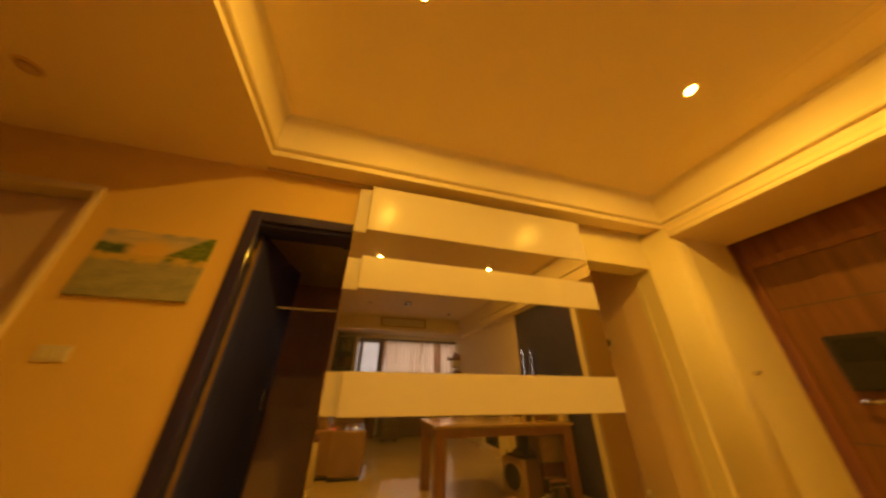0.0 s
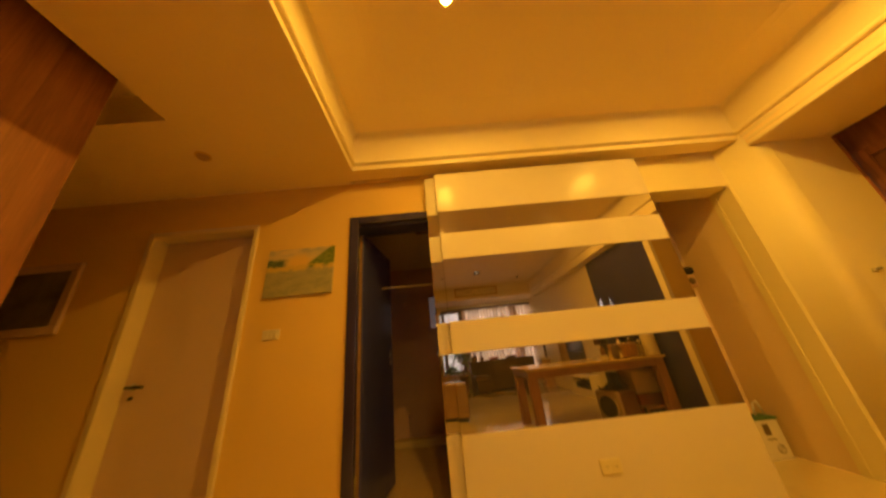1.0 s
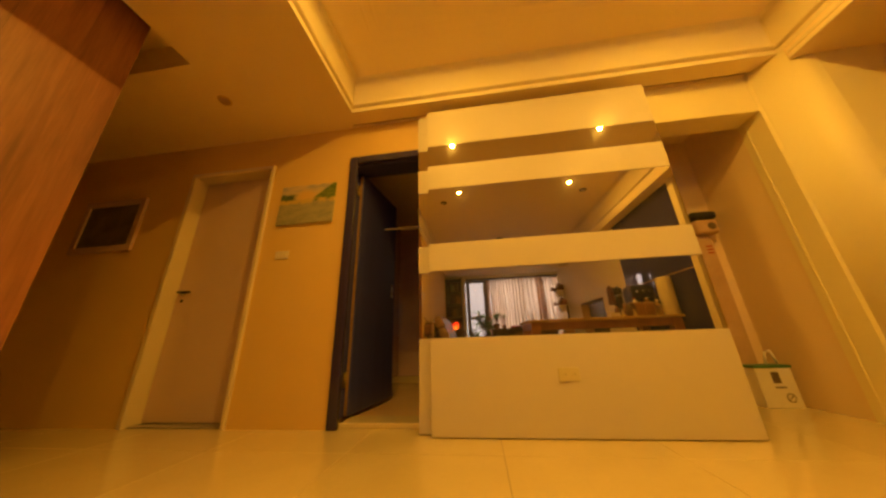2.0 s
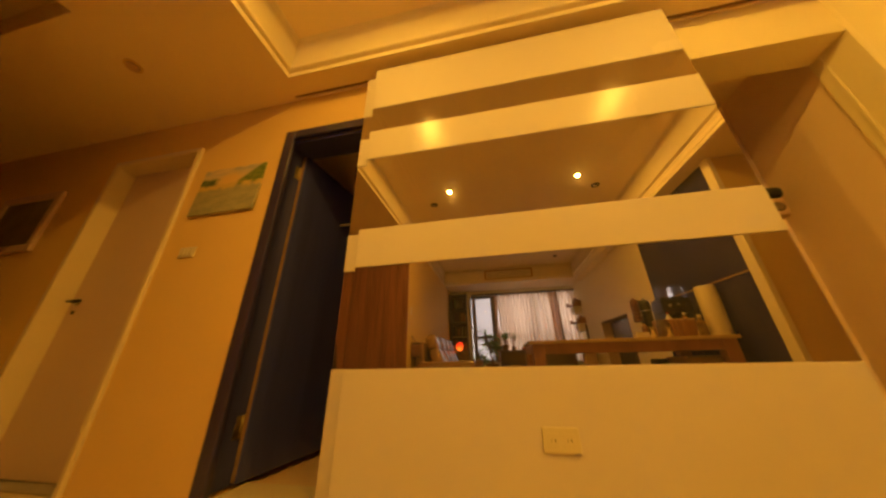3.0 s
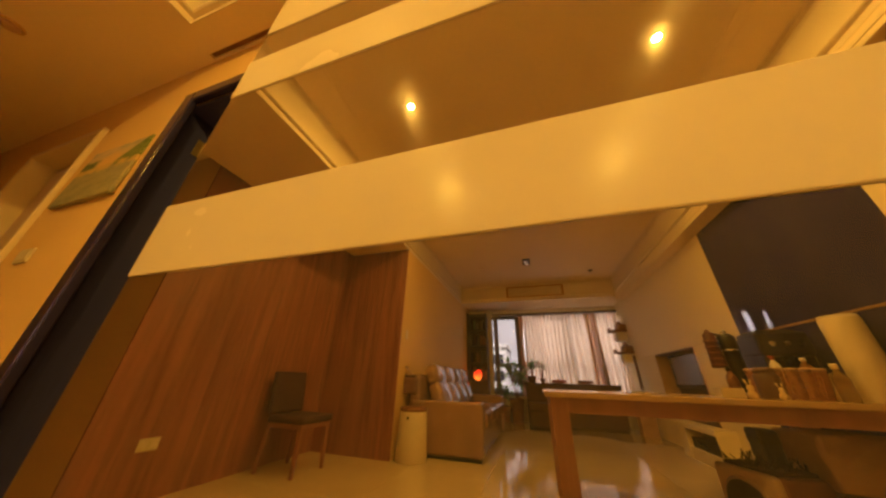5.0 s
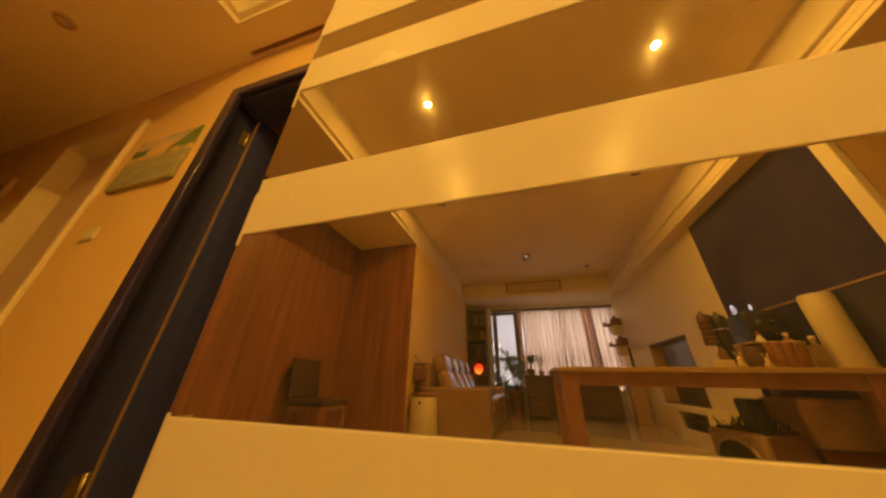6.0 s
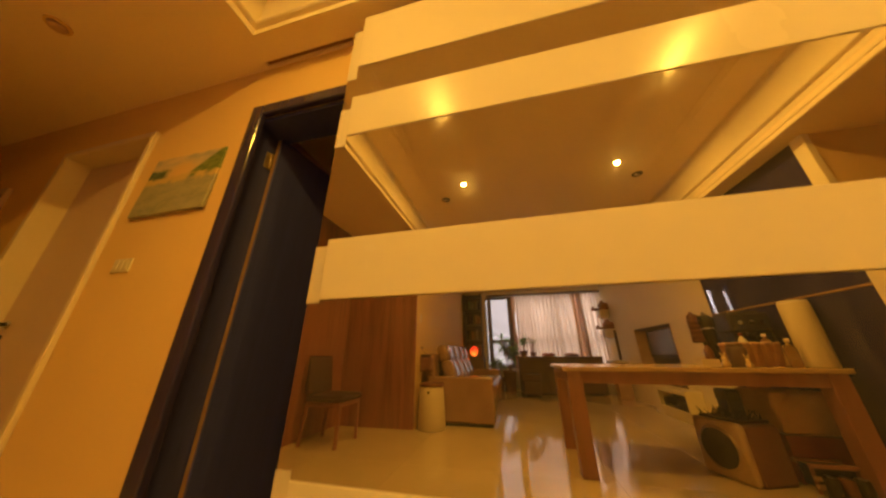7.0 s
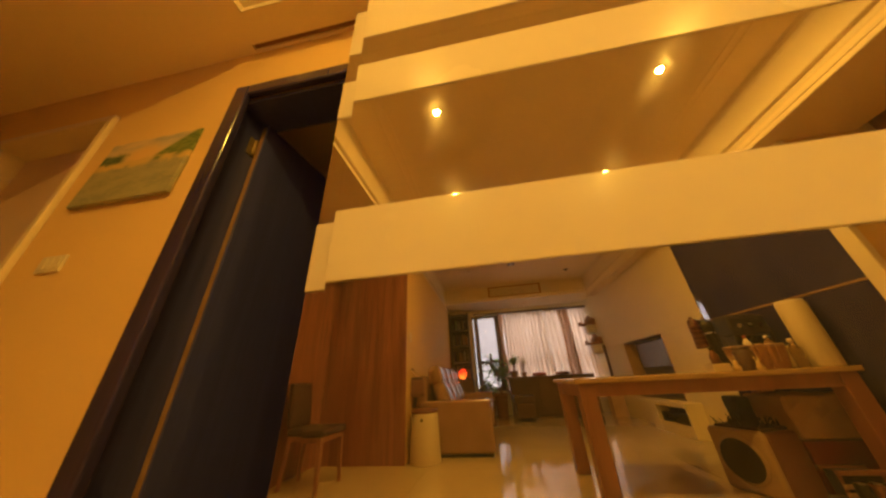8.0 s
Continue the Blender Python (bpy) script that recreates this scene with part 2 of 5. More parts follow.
def thin_leaf(name, c1, c2):
    """Waxy foliage that glows a little when lit from behind."""
    m = surf(name, c1, c2, 12, 0.42, 0.55, 0.1, 90)
    n, l = m.node_tree.nodes, m.node_tree.links
    tr, mx = n.new("ShaderNodeBsdfTranslucent"), n.new("ShaderNodeMixShader")
    tr.inputs["Color"].default_value = (c1[0] * 1.3, c1[1] * 1.3, c1[2], 1)
    mx.inputs[0].default_value = 0.4
    l.new(n["Principled BSDF"].outputs[0], mx.inputs[1])
    l.new(tr.outputs[0], mx.inputs[2])
    l.new(mx.outputs[0], n["Material Output"].inputs["Surface"])
    return m


def lit_crystal(name):
    """Rough salt lit from within: yellow at its heart, deep red in the thick parts."""
    m, n, l, p = node_mat(name)
    tc, no, ramp, sep, add = n.new("ShaderNodeTexCoord"), n.new("ShaderNodeTexNoise"), n.new("ShaderNodeValToRGB"), n.new("ShaderNodeSeparateXYZ"), n.new("ShaderNodeMath")
    no.inputs["Scale"].default_value, no.inputs["Detail"].default_value = 14, 4
    l.new(tc.outputs["Object"], no.inputs["Vector"])
    l.new(tc.outputs["Generated"], sep.inputs[0])
    add.operation = "MULTIPLY_ADD"
    add.inputs[1].default_value = 0.7
    l.new(no.outputs["Fac"], add.inputs[0])
    l.new(sep.outputs[2], add.inputs[2])
    ramp.color_ramp.elements[0].position, ramp.color_ramp.elements[1].position = 0.45, 1.15
    ramp.color_ramp.elements[0].color, ramp.color_ramp.elements[1].color = (1.0, 0.17, 0.012, 1), (0.55, 0.02, 0.004, 1)
    l.new(add.outputs[0], ramp.inputs["Fac"])
    l.new(ramp.outputs[0], p.inputs["Emission Color"])
    l.new(ramp.outputs[0], p.inputs["Base Color"])
    p.inputs["Emission Strength"].default_value = 2.3
    p.inputs["Roughness"].default_value = 0.6
    return m


M_CEIL = surf("ceiling_paint", (0.90, 0.735, 0.46), (0.87, 0.71, 0.44), 1.2, 0.55, 0.65, 0.05, 140)
M_CORNICE = surf("cornice_paint", (0.82, 0.71, 0.48), (0.78, 0.67, 0.45), 2.0, 0.45, 0.55, 0.04, 160)
M_WALL = surf("wall_paint", (0.74, 0.500, 0.155), (0.69, 0.460, 0.138), 1.5, 0.6, 0.72, 0.08, 130)
M_WHITEWALL = surf("white_wall_paint", (0.84, 0.725, 0.42), (0.79, 0.68, 0.39), 1.5, 0.5, 0.62, 0.06, 130)
M_TILE = surf("polished_tile", (0.70, 0.56, 0.31), (0.63, 0.50, 0.27), 2.2, 0.05, 0.10, 0.01, 40, coat=0.5, rand=0.03)
M_GROUT = surf("grout", (0.34, 0.28, 0.21), (0.27, 0.22, 0.16), 8, 0.8)
M_LACQUER = surf("white_lacquer", (0.66, 0.575, 0.455), (0.635, 0.55, 0.435), 1.3, 0.21, 0.29, 0.012, 30, spec=0.14)
M_MIRROR = tinted_mirror("tinted_mirror", (0.52, 0.48, 0.44))
M_EDGE = surf("panel_edge", (0.10, 0.08, 0.06), (0.06, 0.05, 0.04), 20, 0.35)
M_WALNUT = wood("red_brown_laminate", (0.36, 0.140, 0.071), (0.185, 0.070, 0.041), 0.42, rand=0.02, coat=0.15)
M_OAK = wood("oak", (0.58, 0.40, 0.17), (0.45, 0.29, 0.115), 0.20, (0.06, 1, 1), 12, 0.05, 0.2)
# darker and redder than the tabletop's oak
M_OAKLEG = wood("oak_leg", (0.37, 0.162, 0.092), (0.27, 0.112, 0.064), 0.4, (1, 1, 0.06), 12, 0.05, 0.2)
M_DARKWOOD = wood("wenge", (0.052, 0.058, 0.240), (0.040, 0.044, 0.185), 0.36, (1, 1, 0.05), 16, 0.06, 0.3)
M_DARKFRAME = wood("wenge_frame", (0.040, 0.034, 0.125), (0.028, 0.024, 0.088), 0.17, (1, 1, 0.05), 16, 0.06, 0.4)
M_DOORWHITE = surf("white_door_paint", (0.65, 0.475, 0.34), (0.61, 0.44, 0.31), 2, 0.42, 0.5, 0.04, 90)
M_CASING = surf("white_casing_paint", (0.73, 0.60, 0.35), (0.68, 0.555, 0.32), 3, 0.4, 0.5, 0.04, 90)
M_BRASS = surf("worn_brass", (0.46, 0.36, 0.18), (0.34, 0.26, 0.12), 30, 0.40, 0.52, metal=1)
M_CHROME = surf("brushed_steel", (0.62, 0.60, 0.58), (0.50, 0.48, 0.46), 30, 0.22, 0.32, metal=1)
M_DARKMETAL = surf("dark_metal", (0.05, 0.045, 0.04), (0.03, 0.027, 0.025), 30, 0.35, 0.45, metal=0.6)
M_BLACKGLASS = surf("black_back_painted_glass", (0.038, 0.036, 0.16), (0.030, 0.029, 0.125), 3, 0.0, 0.0, spec=0.58)
M_BLACK = surf("black_plastic", (0.022, 0.020, 0.020), (0.014, 0.013, 0.013), 12, 0.35, 0.5)
M_NAVY = surf("blue_black_enamel", (0.030, 0.030, 0.060), (0.020, 0.020, 0.042), 6, 0.38, 0.5)
M_BOOKCASE = wood("blue_black_veneer", (0.052, 0.046, 0.078), (0.034, 0.030, 0.052), 0.45, (1, 1, 0.06), 12)
M_CLOSET = surf("tan_wall_paint", (0.82, 0.63, 0.40), (0.77, 0.585, 0.37), 1.5, 0.55, 0.65, 0.06, 130)
M_BATHFLOOR = surf("tan_floor_tile", (0.66, 0.45, 0.25), (0.58, 0.39, 0.21), 2.2, 0.12, 0.2, 0.02, 40)
M_PLATE = surf("switch_plastic", (0.66, 0.57, 0.33), (0.62, 0.53, 0.305), 10, 0.35, 0.4)
M_LEATHER = surf("tan_leather", (0.36, 0.215, 0.135), (0.28, 0.165, 0.10), 5, 0.17, 0.26, 0.12, 260, coat=0.9)
M_CREAM = surf("cream_plastic", (0.72, 0.61, 0.40), (0.66, 0.555, 0.355), 4, 0.35, 0.45, 0.03, 80)
M_CHAIRCLOTH = surf("grey_brown_cloth", (0.078, 0.038, 0.046), (0.052, 0.026, 0.032), 9, 0.85, 0.95, 0.5, 420)
M_BROWNDRAPE = sheer("brown_drape", (0.50, 0.27, 0.11))
M_SHEER = sheer("white_voile", (0.76, 0.61, 0.43))
M_ALU = surf("bronze_aluminium", (0.16, 0.13, 0.11), (0.11, 0.09, 0.08), 20, 0.4, 0.5, metal=0.5)
M_ALUWHITE = surf("white_aluminium", (0.78, 0.76, 0.74), (0.70, 0.68, 0.66), 20, 0.35, 0.45)
M_GLASS = clear_glass("window_glass")
M_DARKBROWN = wood("dark_brown_veneer", (0.125, 0.068, 0.045), (0.078, 0.042, 0.029), 0.45, (0.06, 1, 1), 12)
M_LEAF = thin_leaf("leaf", (0.20, 0.36, 0.09), (0.11, 0.24, 0.05))
M_POT = surf("terracotta", (0.30, 0.14, 0.07), (0.22, 0.10, 0.05), 9, 0.7, 0.85, 0.2, 120)
M_SOIL = surf("soil", (0.05, 0.035, 0.025), (0.03, 0.02, 0.014), 40, 0.95, bump=0.8)
M_WICKER = surf("wicker", (0.54, 0.27, 0.085), (0.36, 0.16, 0.05), 60, 0.5, 0.7, 0.5, 200)
M_RED = surf("dark_red_card", (0.36, 0.075, 0.048), (0.27, 0.052, 0.035), 5, 0.55, 0.7)
M_KRAFT = surf("kraft_paper", (0.58, 0.38, 0.23), (0.46, 0.29, 0.17), 7, 0.7, 0.85, 0.25, 60)
M_PAPER = surf("white_card", (0.78, 0.72, 0.62), (0.72, 0.66, 0.56), 6, 0.6, 0.7)
M_GREEN = surf("green_plastic", (0.07, 0.20, 0.11), (0.05, 0.15, 0.08), 8, 0.4)
M_GREYTILE = surf("brown_grey_wall_tile", (0.74, 0.50, 0.42), (0.66, 0.44, 0.37), 2.5, 0.14, 0.22, coat=0.5)
M_INK = surf("print_ink", (0.16, 0.11, 0.08), (0.11, 0.08, 0.06), 20, 0.6)
M_REDINK = surf("red_print", (0.40, 0.05, 0.03), (0.32, 0.04, 0.03), 20, 0.6)
M_SCREEN = surf("television_screen", (0.03, 0.03, 0.035), (0.02, 0.02, 0.025), 3, 0.08, 0.12)
M_LAMPDISC = glow("downlight_glow", LAMP_COLOUR, 390.0)
M_SALT = lit_crystal("salt_lamp_glow")
M_BUILDING = surf("far_building_plaster", (0.62, 0.58, 0.56), (0.54, 0.50, 0.48), 0.3, 0.8)
M_OVERCAST = overcast("overcast_haze", 1.0, 16.0)
M_DIMSKY = overcast("shaft_daylight", 0.22)
M_HILL = surf("far_wooded_hill", (0.34, 0.33, 0.34), (0.26, 0.26, 0.27), 0.02, 0.95)
M_DARKPRINT = surf("dark_print", (0.20, 0.19, 0.17), (0.05, 0.05, 0.06), 6, 0.4, 0.5)
M_PINKFRAME = surf("pale_pink_frame", (0.62, 0.44, 0.36), (0.54, 0.38, 0.30), 12, 0.4, 0.5)
M_COPPER = surf("copper_brown", (0.26, 0.11, 0.05), (0.16, 0.07, 0.035), 20, 0.3, 0.45, metal=0.4)
M_BOTTLE = clear_glass("bottle_plastic", (0.85, 0.80, 0.70))
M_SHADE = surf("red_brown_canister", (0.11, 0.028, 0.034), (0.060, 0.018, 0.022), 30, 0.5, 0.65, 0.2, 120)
M_BRASSBAND = surf("raw_timber_edge", (0.34, 0.20, 0.09), (0.22, 0.12, 0.05), 14, 0.5, 0.6, 0.1, 90)
M_SEAM = surf("bronze_strip", (0.36, 0.22, 0.11), (0.26, 0.15, 0.08), 9, 0.4, 0.5)
M_LANDSCAPE = landscape("brushed_landscape")
M_LITTER = surf("red_brown_plastic", (0.22, 0.098, 0.070), (0.17, 0.075, 0.055), 6, 0.4, 0.5, 0.05, 80)
M_TANPLASTIC = surf("tan_plastic", (0.50, 0.355, 0.20), (0.43, 0.30, 0.165), 5, 0.35, 0.45, 0.04, 80)
M_REDVENEER = wood("dark_red_veneer", (0.24, 0.100, 0.048), (0.135, 0.054, 0.028), 0.45, (1, 1, 0.06), 14, 0.05)
M_YELLOW = surf("yellow_glaze", (0.70, 0.52, 0.20), (0.58, 0.40, 0.13), 14, 0.3, 0.4)


# ---- helpers for building ----
def thing(name, at, label, category, group="", kind=""):
    ob = new(name)
    ob.location = at
    ob.empty_display_size = 0.05
    return tagged(ob, label, category, group, kind)


def base_of(ob):
    v = Vector((0, 0, 0))
    while ob:
        v += ob.location
        ob = ob.parent
    return v


def part(name, bm, material, parent=None, label=""):
    """Links a bmesh in world places as one mesh, under a thing or a part."""
    o = base_of(parent)
    if parent:
        bmesh.ops.translate(bm, verts=bm.verts, vec=-o)
    me = bpy.data.meshes.new(name)
    bm.to_mesh(me)
    bm.free()
    me.materials.append(material)
    ob = new(name, me)
    ob.parent = parent
    return tagged(ob, label)


def solid(name, bm, material, label, category="", kind="structure"):
    return tagged(part(name, bm, material), label, category or name.split("_")[0], "", kind)


def block(x0, x1, y0, y1, z0, z1, bevel=0.0, seg=2, bm=None):
    """A box between two corners with eased edges."""
    one = bmesh.new()
    bmesh.ops.create_cube(one, size=1)
    bmesh.ops.scale(one, verts=one.verts, vec=(x1 - x0, y1 - y0, z1 - z0))
    if bevel:
        bmesh.ops.bevel(one, geom=one.edges[:], offset=bevel, segments=seg, affect="EDGES", profile=0.5)
    bmesh.ops.translate(one, verts=one.verts, vec=((x0 + x1) / 2, (y0 + y1) / 2, (z0 + z1) / 2))
    return join(bm, one)


def join(bm, one):
    if bm is None:
        return one
    me = bpy.data.meshes.new("scratch")
    one.to_mesh(me)
    one.free()
    bm.from_mesh(me)
    bpy.data.meshes.remove(me)
    return bm


def turned(profile, at, seg=24, bm=None, axis="Z", smooth=True):
    """A body of revolution from (radius, height) pairs; closed at both ends."""
    one = bmesh.new()
    rings = []
    for r, z in profile:
        rings.append([one.verts.new((r * math.cos(2 * math.pi * k / seg), r * math.sin(2 * math.pi * k / seg), z)) for k in range(seg)])
    for a, b in zip(rings, rings[1:]):
        for k in range(seg):
            f = one.faces.new((a[k], a[(k + 1) % seg], b[(k + 1) % seg], b[k]))
            f.smooth = smooth
    one.faces.new(rings[0][::-1])
    one.faces.new(rings[-1])
    if axis == "Y":
        bmesh.ops.rotate(one, verts=one.verts, matrix=Matrix.Rotation(radians(-90), 3, "X"))
    if axis == "X":
        bmesh.ops.rotate(one, verts=one.verts, matrix=Matrix.Rotation(radians(90), 3, "Y"))
    bmesh.ops.translate(one, verts=one.verts, vec=at)
    return join(bm, one)


def rod(p, q, r, seg=10, bm=None):
    """A round bar from p to q."""
    p, q = Vector(p), Vector(q)
    d = q - p
    one = bmesh.new()
    bmesh.ops.create_cone(one, cap_ends=True, segments=seg, radius1=r, radius2=r, depth=d.length)
    bmesh.ops.rotate(one, verts=one.verts, matrix=d.to_track_quat("Z", "Y").to_matrix())
    bmesh.ops.translate(one, verts=one.verts, vec=(p + q) / 2)
    for f in one.faces:
        f.smooth = len(f.verts) == 4
    return join(bm, one)


def plate(points, y, depth, bm=None):
    """A flat shape of (x, z) points, facing -y, with a thickness."""
    one = bmesh.new()
    f = one.faces.new([one.verts.new((x, y, z)) for x, z in points])
    ext = bmesh.ops.extrude_face_region(one, geom=[f])
    bmesh.ops.translate(one, verts=[v for v in ext["geom"] if isinstance(v, bmesh.types.BMVert)], vec=(0, depth, 0))
    bmesh.ops.recalc_face_normals(one, faces=one.faces)
    return join(bm, one)


def turn_z(bm, centre, degrees):
    bmesh.ops.rotate(bm, verts=bm.verts, cent=centre, matrix=Matrix.Rotation(radians(degrees), 3, "Z"))
    return bm


# ---- the setting ----
SOFFIT, UPPER, TOP = 2.465, LAMP_Z, 2.95
TX0, TX1, TY0, TY1 = -0.664, 2.66, -5.95, -0.038  # tray in the ceiling
PIER_X, BEAM = 3.34, 2.36  # end of the pier beside the entry, underside of the beam
WALL, DEEP = 0.14, 0.33  # faces of the wall behind the sliding panels

bm = None
for x0, x1, z0 in ((-4.3, -2.303, 0), (-2.303, -1.475, 2.118), (-1.475, -0.715, 0), (-0.715, 0.16, 2.055), (0.16, 1.05, 0)):
    bm = block(x0, x1, WALL, DEEP, z0, TOP, bm=bm)
solid("wall_back", bm, M_WALL, "warm beige painted wall with three doorways", "wall")

solid("wall_lintel", block(1.05, 2.565, WALL, DEEP, 2.12, TOP), M_WHITEWALL, "cream painted lintel over the closet opening", "wall")

bm = bmesh.new()
plan = ((2.565, DEEP), (2.565, WALL), (2.575, 0.125), (2.64, -0.02), (2.66, -0.055), (2.69, -0.082), (2.73, -0.096), (2.78, -0.10), (PIER_X, -0.10), (PIER_X, DEEP))
f = bm.faces.new([bm.verts.new((x, y, 0)) for x, y in plan])
up = bmesh.ops.extrude_face_region(bm, geom=[f])
bmesh.ops.translate(bm, verts=[v for v in up["geom"] if isinstance(v, bmesh.types.BMVert)], vec=(0, 0, TOP))
bmesh.ops.recalc_face_normals(bm, faces=bm.faces)
for f in bm.faces:
    f.smooth = abs(f.normal.z) < 0.5 and f.calc_center_median().x < 2.76 and f.calc_center_median().y < 0.11
solid("wall_pier", bm, M_WHITEWALL, "cream painted wall pier with a rounded corner", "wall")
solid("wall_entry", block(2.84, 3.65, -1.57, -1.45, 0, TOP), M_WALL, "beige painted wall of the entry recess", "wall")

bm = block(2.83, 3.05, -4.0, -1.57, 0, TOP)
bm = block(2.83, 3.05, -7.0, -5.28, 0, TOP, bm=bm)
bm = block(2.83, 3.05, -5.28, -4.0, 0, 0.375, bm=bm)
bm = block(2.83, 3.05, -5.28, -4.0, 1.25, TOP, bm=bm)
bm = block(3.03, 3.06, -5.28, -4.0, 0.375, 1.25, bm=bm)
solid("wall_right", bm, M_WHITEWALL, "cream wall with a recess for the television", "wall")

bm = block(-4.3, -0.67, -7.0, -2.83, 0, TOP)
solid("wall_left", bm, M_WALL, "beige painted wall behind the sofa", "wall")
solid("wall_store", block(-4.3, -1.71, -2.83, -0.83, 0, TOP), M_WALL, "core of the timber-clad store room", "wall")
solid("wall_corridor_end", block(-4.45, -4.3, -7.0, DEEP, 0, TOP), M_WALL, "plain wall at the corridor's end", "wall")

bm = block(-0.67, -0.085, -7.0, -6.84, 0, TOP)
bm = block(2.81, 2.83, -7.0, -6.84, 0, TOP, bm=bm)
bm = block(-0.085, 2.81, -7.0, -6.84, 0, 0.50, bm=bm)
bm = block(-0.085, 2.81, -7.0, -6.84, 2.30, TOP, bm=bm)
solid("wall_window", bm, M_WHITEWALL, "cream wall around the wide window", "wall")

bm = block(-4.3, -0.73, -0.63, DEEP, SOFFIT, UPPER)
bm = block(-1.60, -0.73, -2.83, -0.63, SOFFIT, UPPER, bm=bm)
bm = block(-0.73, TX0, -2.83, TY1, SOFFIT, UPPER, bm=bm)
bm = block(-0.672, TX0, -7.0, -2.83, SOFFIT, UPPER, bm=bm)
bm = block(-0.73, TX1, TY1, 0.100, SOFFIT, UPPER, bm=bm)
bm = block(-0.73, TX1, 0.126, WALL, SOFFIT, UPPER, bm=bm)
bm = block(TX1, PIER_X, -1.45, TY1 - 0.03, BEAM, UPPER, bm=bm)
bm = block(TX1, 2.83, TY0, -1.45, BEAM, UPPER, bm=bm)
bm = block(TX0, 2.83, -6.84, TY0, SOFFIT, UPPER, bm=bm)
bm = block(-0.8, 2.83, -7.0, WALL, UPPER, TOP - 0.01, bm=bm)
bm = block(-4.3, -1.5, -2.83, -0.5, 2.70, 2.78, bm=bm)
bm = block(3.3, 3.8, -1.57, 0.2, 2.70, 2.78, bm=bm)
solid("ceiling", bm, M_CEIL, "white painted ceiling with a long raised tray", "ceiling")
solid("roof_slab", block(-4.5, 4.1, -7.1, 3.2, TOP, TOP + 0.1), M_CEIL, "plain slab that closes the rooms above", "ceiling")
solid("trim_track", block(-0.73, 2.6, 0.100, 0.126, SOFFIT + 0.02, SOFFIT + 0.05), M_POT, "brown recessed sliding track", "track")


def ring_sweep(profile, x0, x1, y0, y1):
    """A closed profile of (inset, height) pairs led round a rectangle."""
    bm = bmesh.new()
    rows = []
    for d, z in profile:
        rows.append([bm.verts.new(c) for c in ((x0 + d, y0 + d, z), (x1 - d, y0 + d, z), (x1 - d, y1 - d, z), (x0 + d, y1 - d, z))])
    for a, b in zip(rows, rows[1:] + rows[:1]):
        for k in range(4):
            bm.faces.new((a[k], a[(k + 1) % 4], b[(k + 1) % 4], b[k]))
    bmesh.ops.recalc_face_normals(bm, faces=bm.faces)
    return bm


CORNICE = ((-0.004, 2.462), (0.002, 2.462), (0.002, 2.494), (-0.002, 2.497), (-0.002, 2.505), (0.022, 2.511), (0.030, 2.518), (0.030, 2.536),
           (0.012, 2.545), (0.004, 2.556), (0.004, 2.765), (0.008, 2.795), (0.020, 2.816), (0.040, 2.828), (0.040, 2.834), (-0.004, 2.834))
solid("trim_cornice", ring_sweep(CORNICE, TX0, TX1, TY0, TY1), M_CORNICE, "white stepped plaster cornice round the ceiling tray", "cornice")
for z0, z1, d in ((2.362, 2.392, 0.010), (2.408, 2.432, 0.006)):
    solid("trim_beam", block(TX1 - d, TX1 + 0.002, TY0, TY1 - 0.04, z0, z1, 0.003), M_CORNICE, "white plaster band along the beam", "moulding")
for inset in (0.29, 0.36):
    bead = ((inset, 2.833), (inset, 2.8295), (inset + 0.010, 2.8278), (inset + 0.018, 2.8278), (inset + 0.028, 2.8295), (inset + 0.028, 2.833))
    solid("trim_bead", ring_sweep(bead, TX0, TX1, TY0, TY1), M_CEIL, "thin raised plaster bead on the ceiling", "moulding")

# sub-floor under the tiles, and the rooms behind the doorways
solid("floor", block(-4.3, 4.0, -7.0, DEEP, -0.10, -0.004), M_GROUT, "pale grout bed under polished floor tiles", "floor")
solid("floor_bathroom", block(-0.95, 1.04, DEEP, 2.5, -0.10, 0.012), M_BATHFLOOR, "tan tiled bathroom floor", "floor")
for x0, x1, y0, y1 in ((-1.05, -0.95, DEEP, 2.5), (1.04, 1.10, DEEP, 2.5), (-1.05, 1.10, 2.5, 2.6)):
    solid("wall_bathroom", block(x0, x1, y0, y1, 0, 2.45), M_GREYTILE, "brown-grey tiled bathroom wall", "wall")
solid("ceiling_bathroom", block(-1.05, 1.10, DEEP, 2.6, 2.40, 2.5), M_CEIL, "plain bathroom ceiling", "ceiling")
for x0, x1, y0, y1 in ((1.10, 1.16, DEEP, 0.86), (1.10, 2.70, 0.86, 0.95), (2.575, 2.70, DEEP, 0.86)):
    solid("wall_closet", block(x0, x1, y0, y1, 0, 2.5), M_CLOSET, "beige wall of the shallow closet", "wall")
solid("trim_closet_stop", block(2.561, 2.566, 0.272, 0.292, 0, 2.12, 0.002), M_WHITEWALL, "beige door stop in the closet opening", "trim")
solid("ceiling_closet", block(1.10, 2.70, DEEP, 0.95, 2.42, 2.5), M_CEIL, "plain closet ceiling", "ceiling")
solid("floor_closet", block(1.10, 2.70, DEEP, 0.90, -0.10, 0.0), M_TILE, "pale closet floor", "floor")
solid("wall_entry_core", block(3.47, 3.65, -1.45, 0.35, 0, TOP), M_WALL, "core of the timber-clad entry wall", "wall")
solid("trim_sill", block(-0.655, 0.16, 0.17, DEEP + 0.02, 0, 0.034, 0.006), M_TILE, "pale raised stone threshold of the bathroom", "threshold")
solid("trim_corner_post", block(2.795, 2.842, -1.535, -1.440, 0, BEAM, 0.006), M_CORNICE, "cream corner trim at the end of the black wall", "trim")

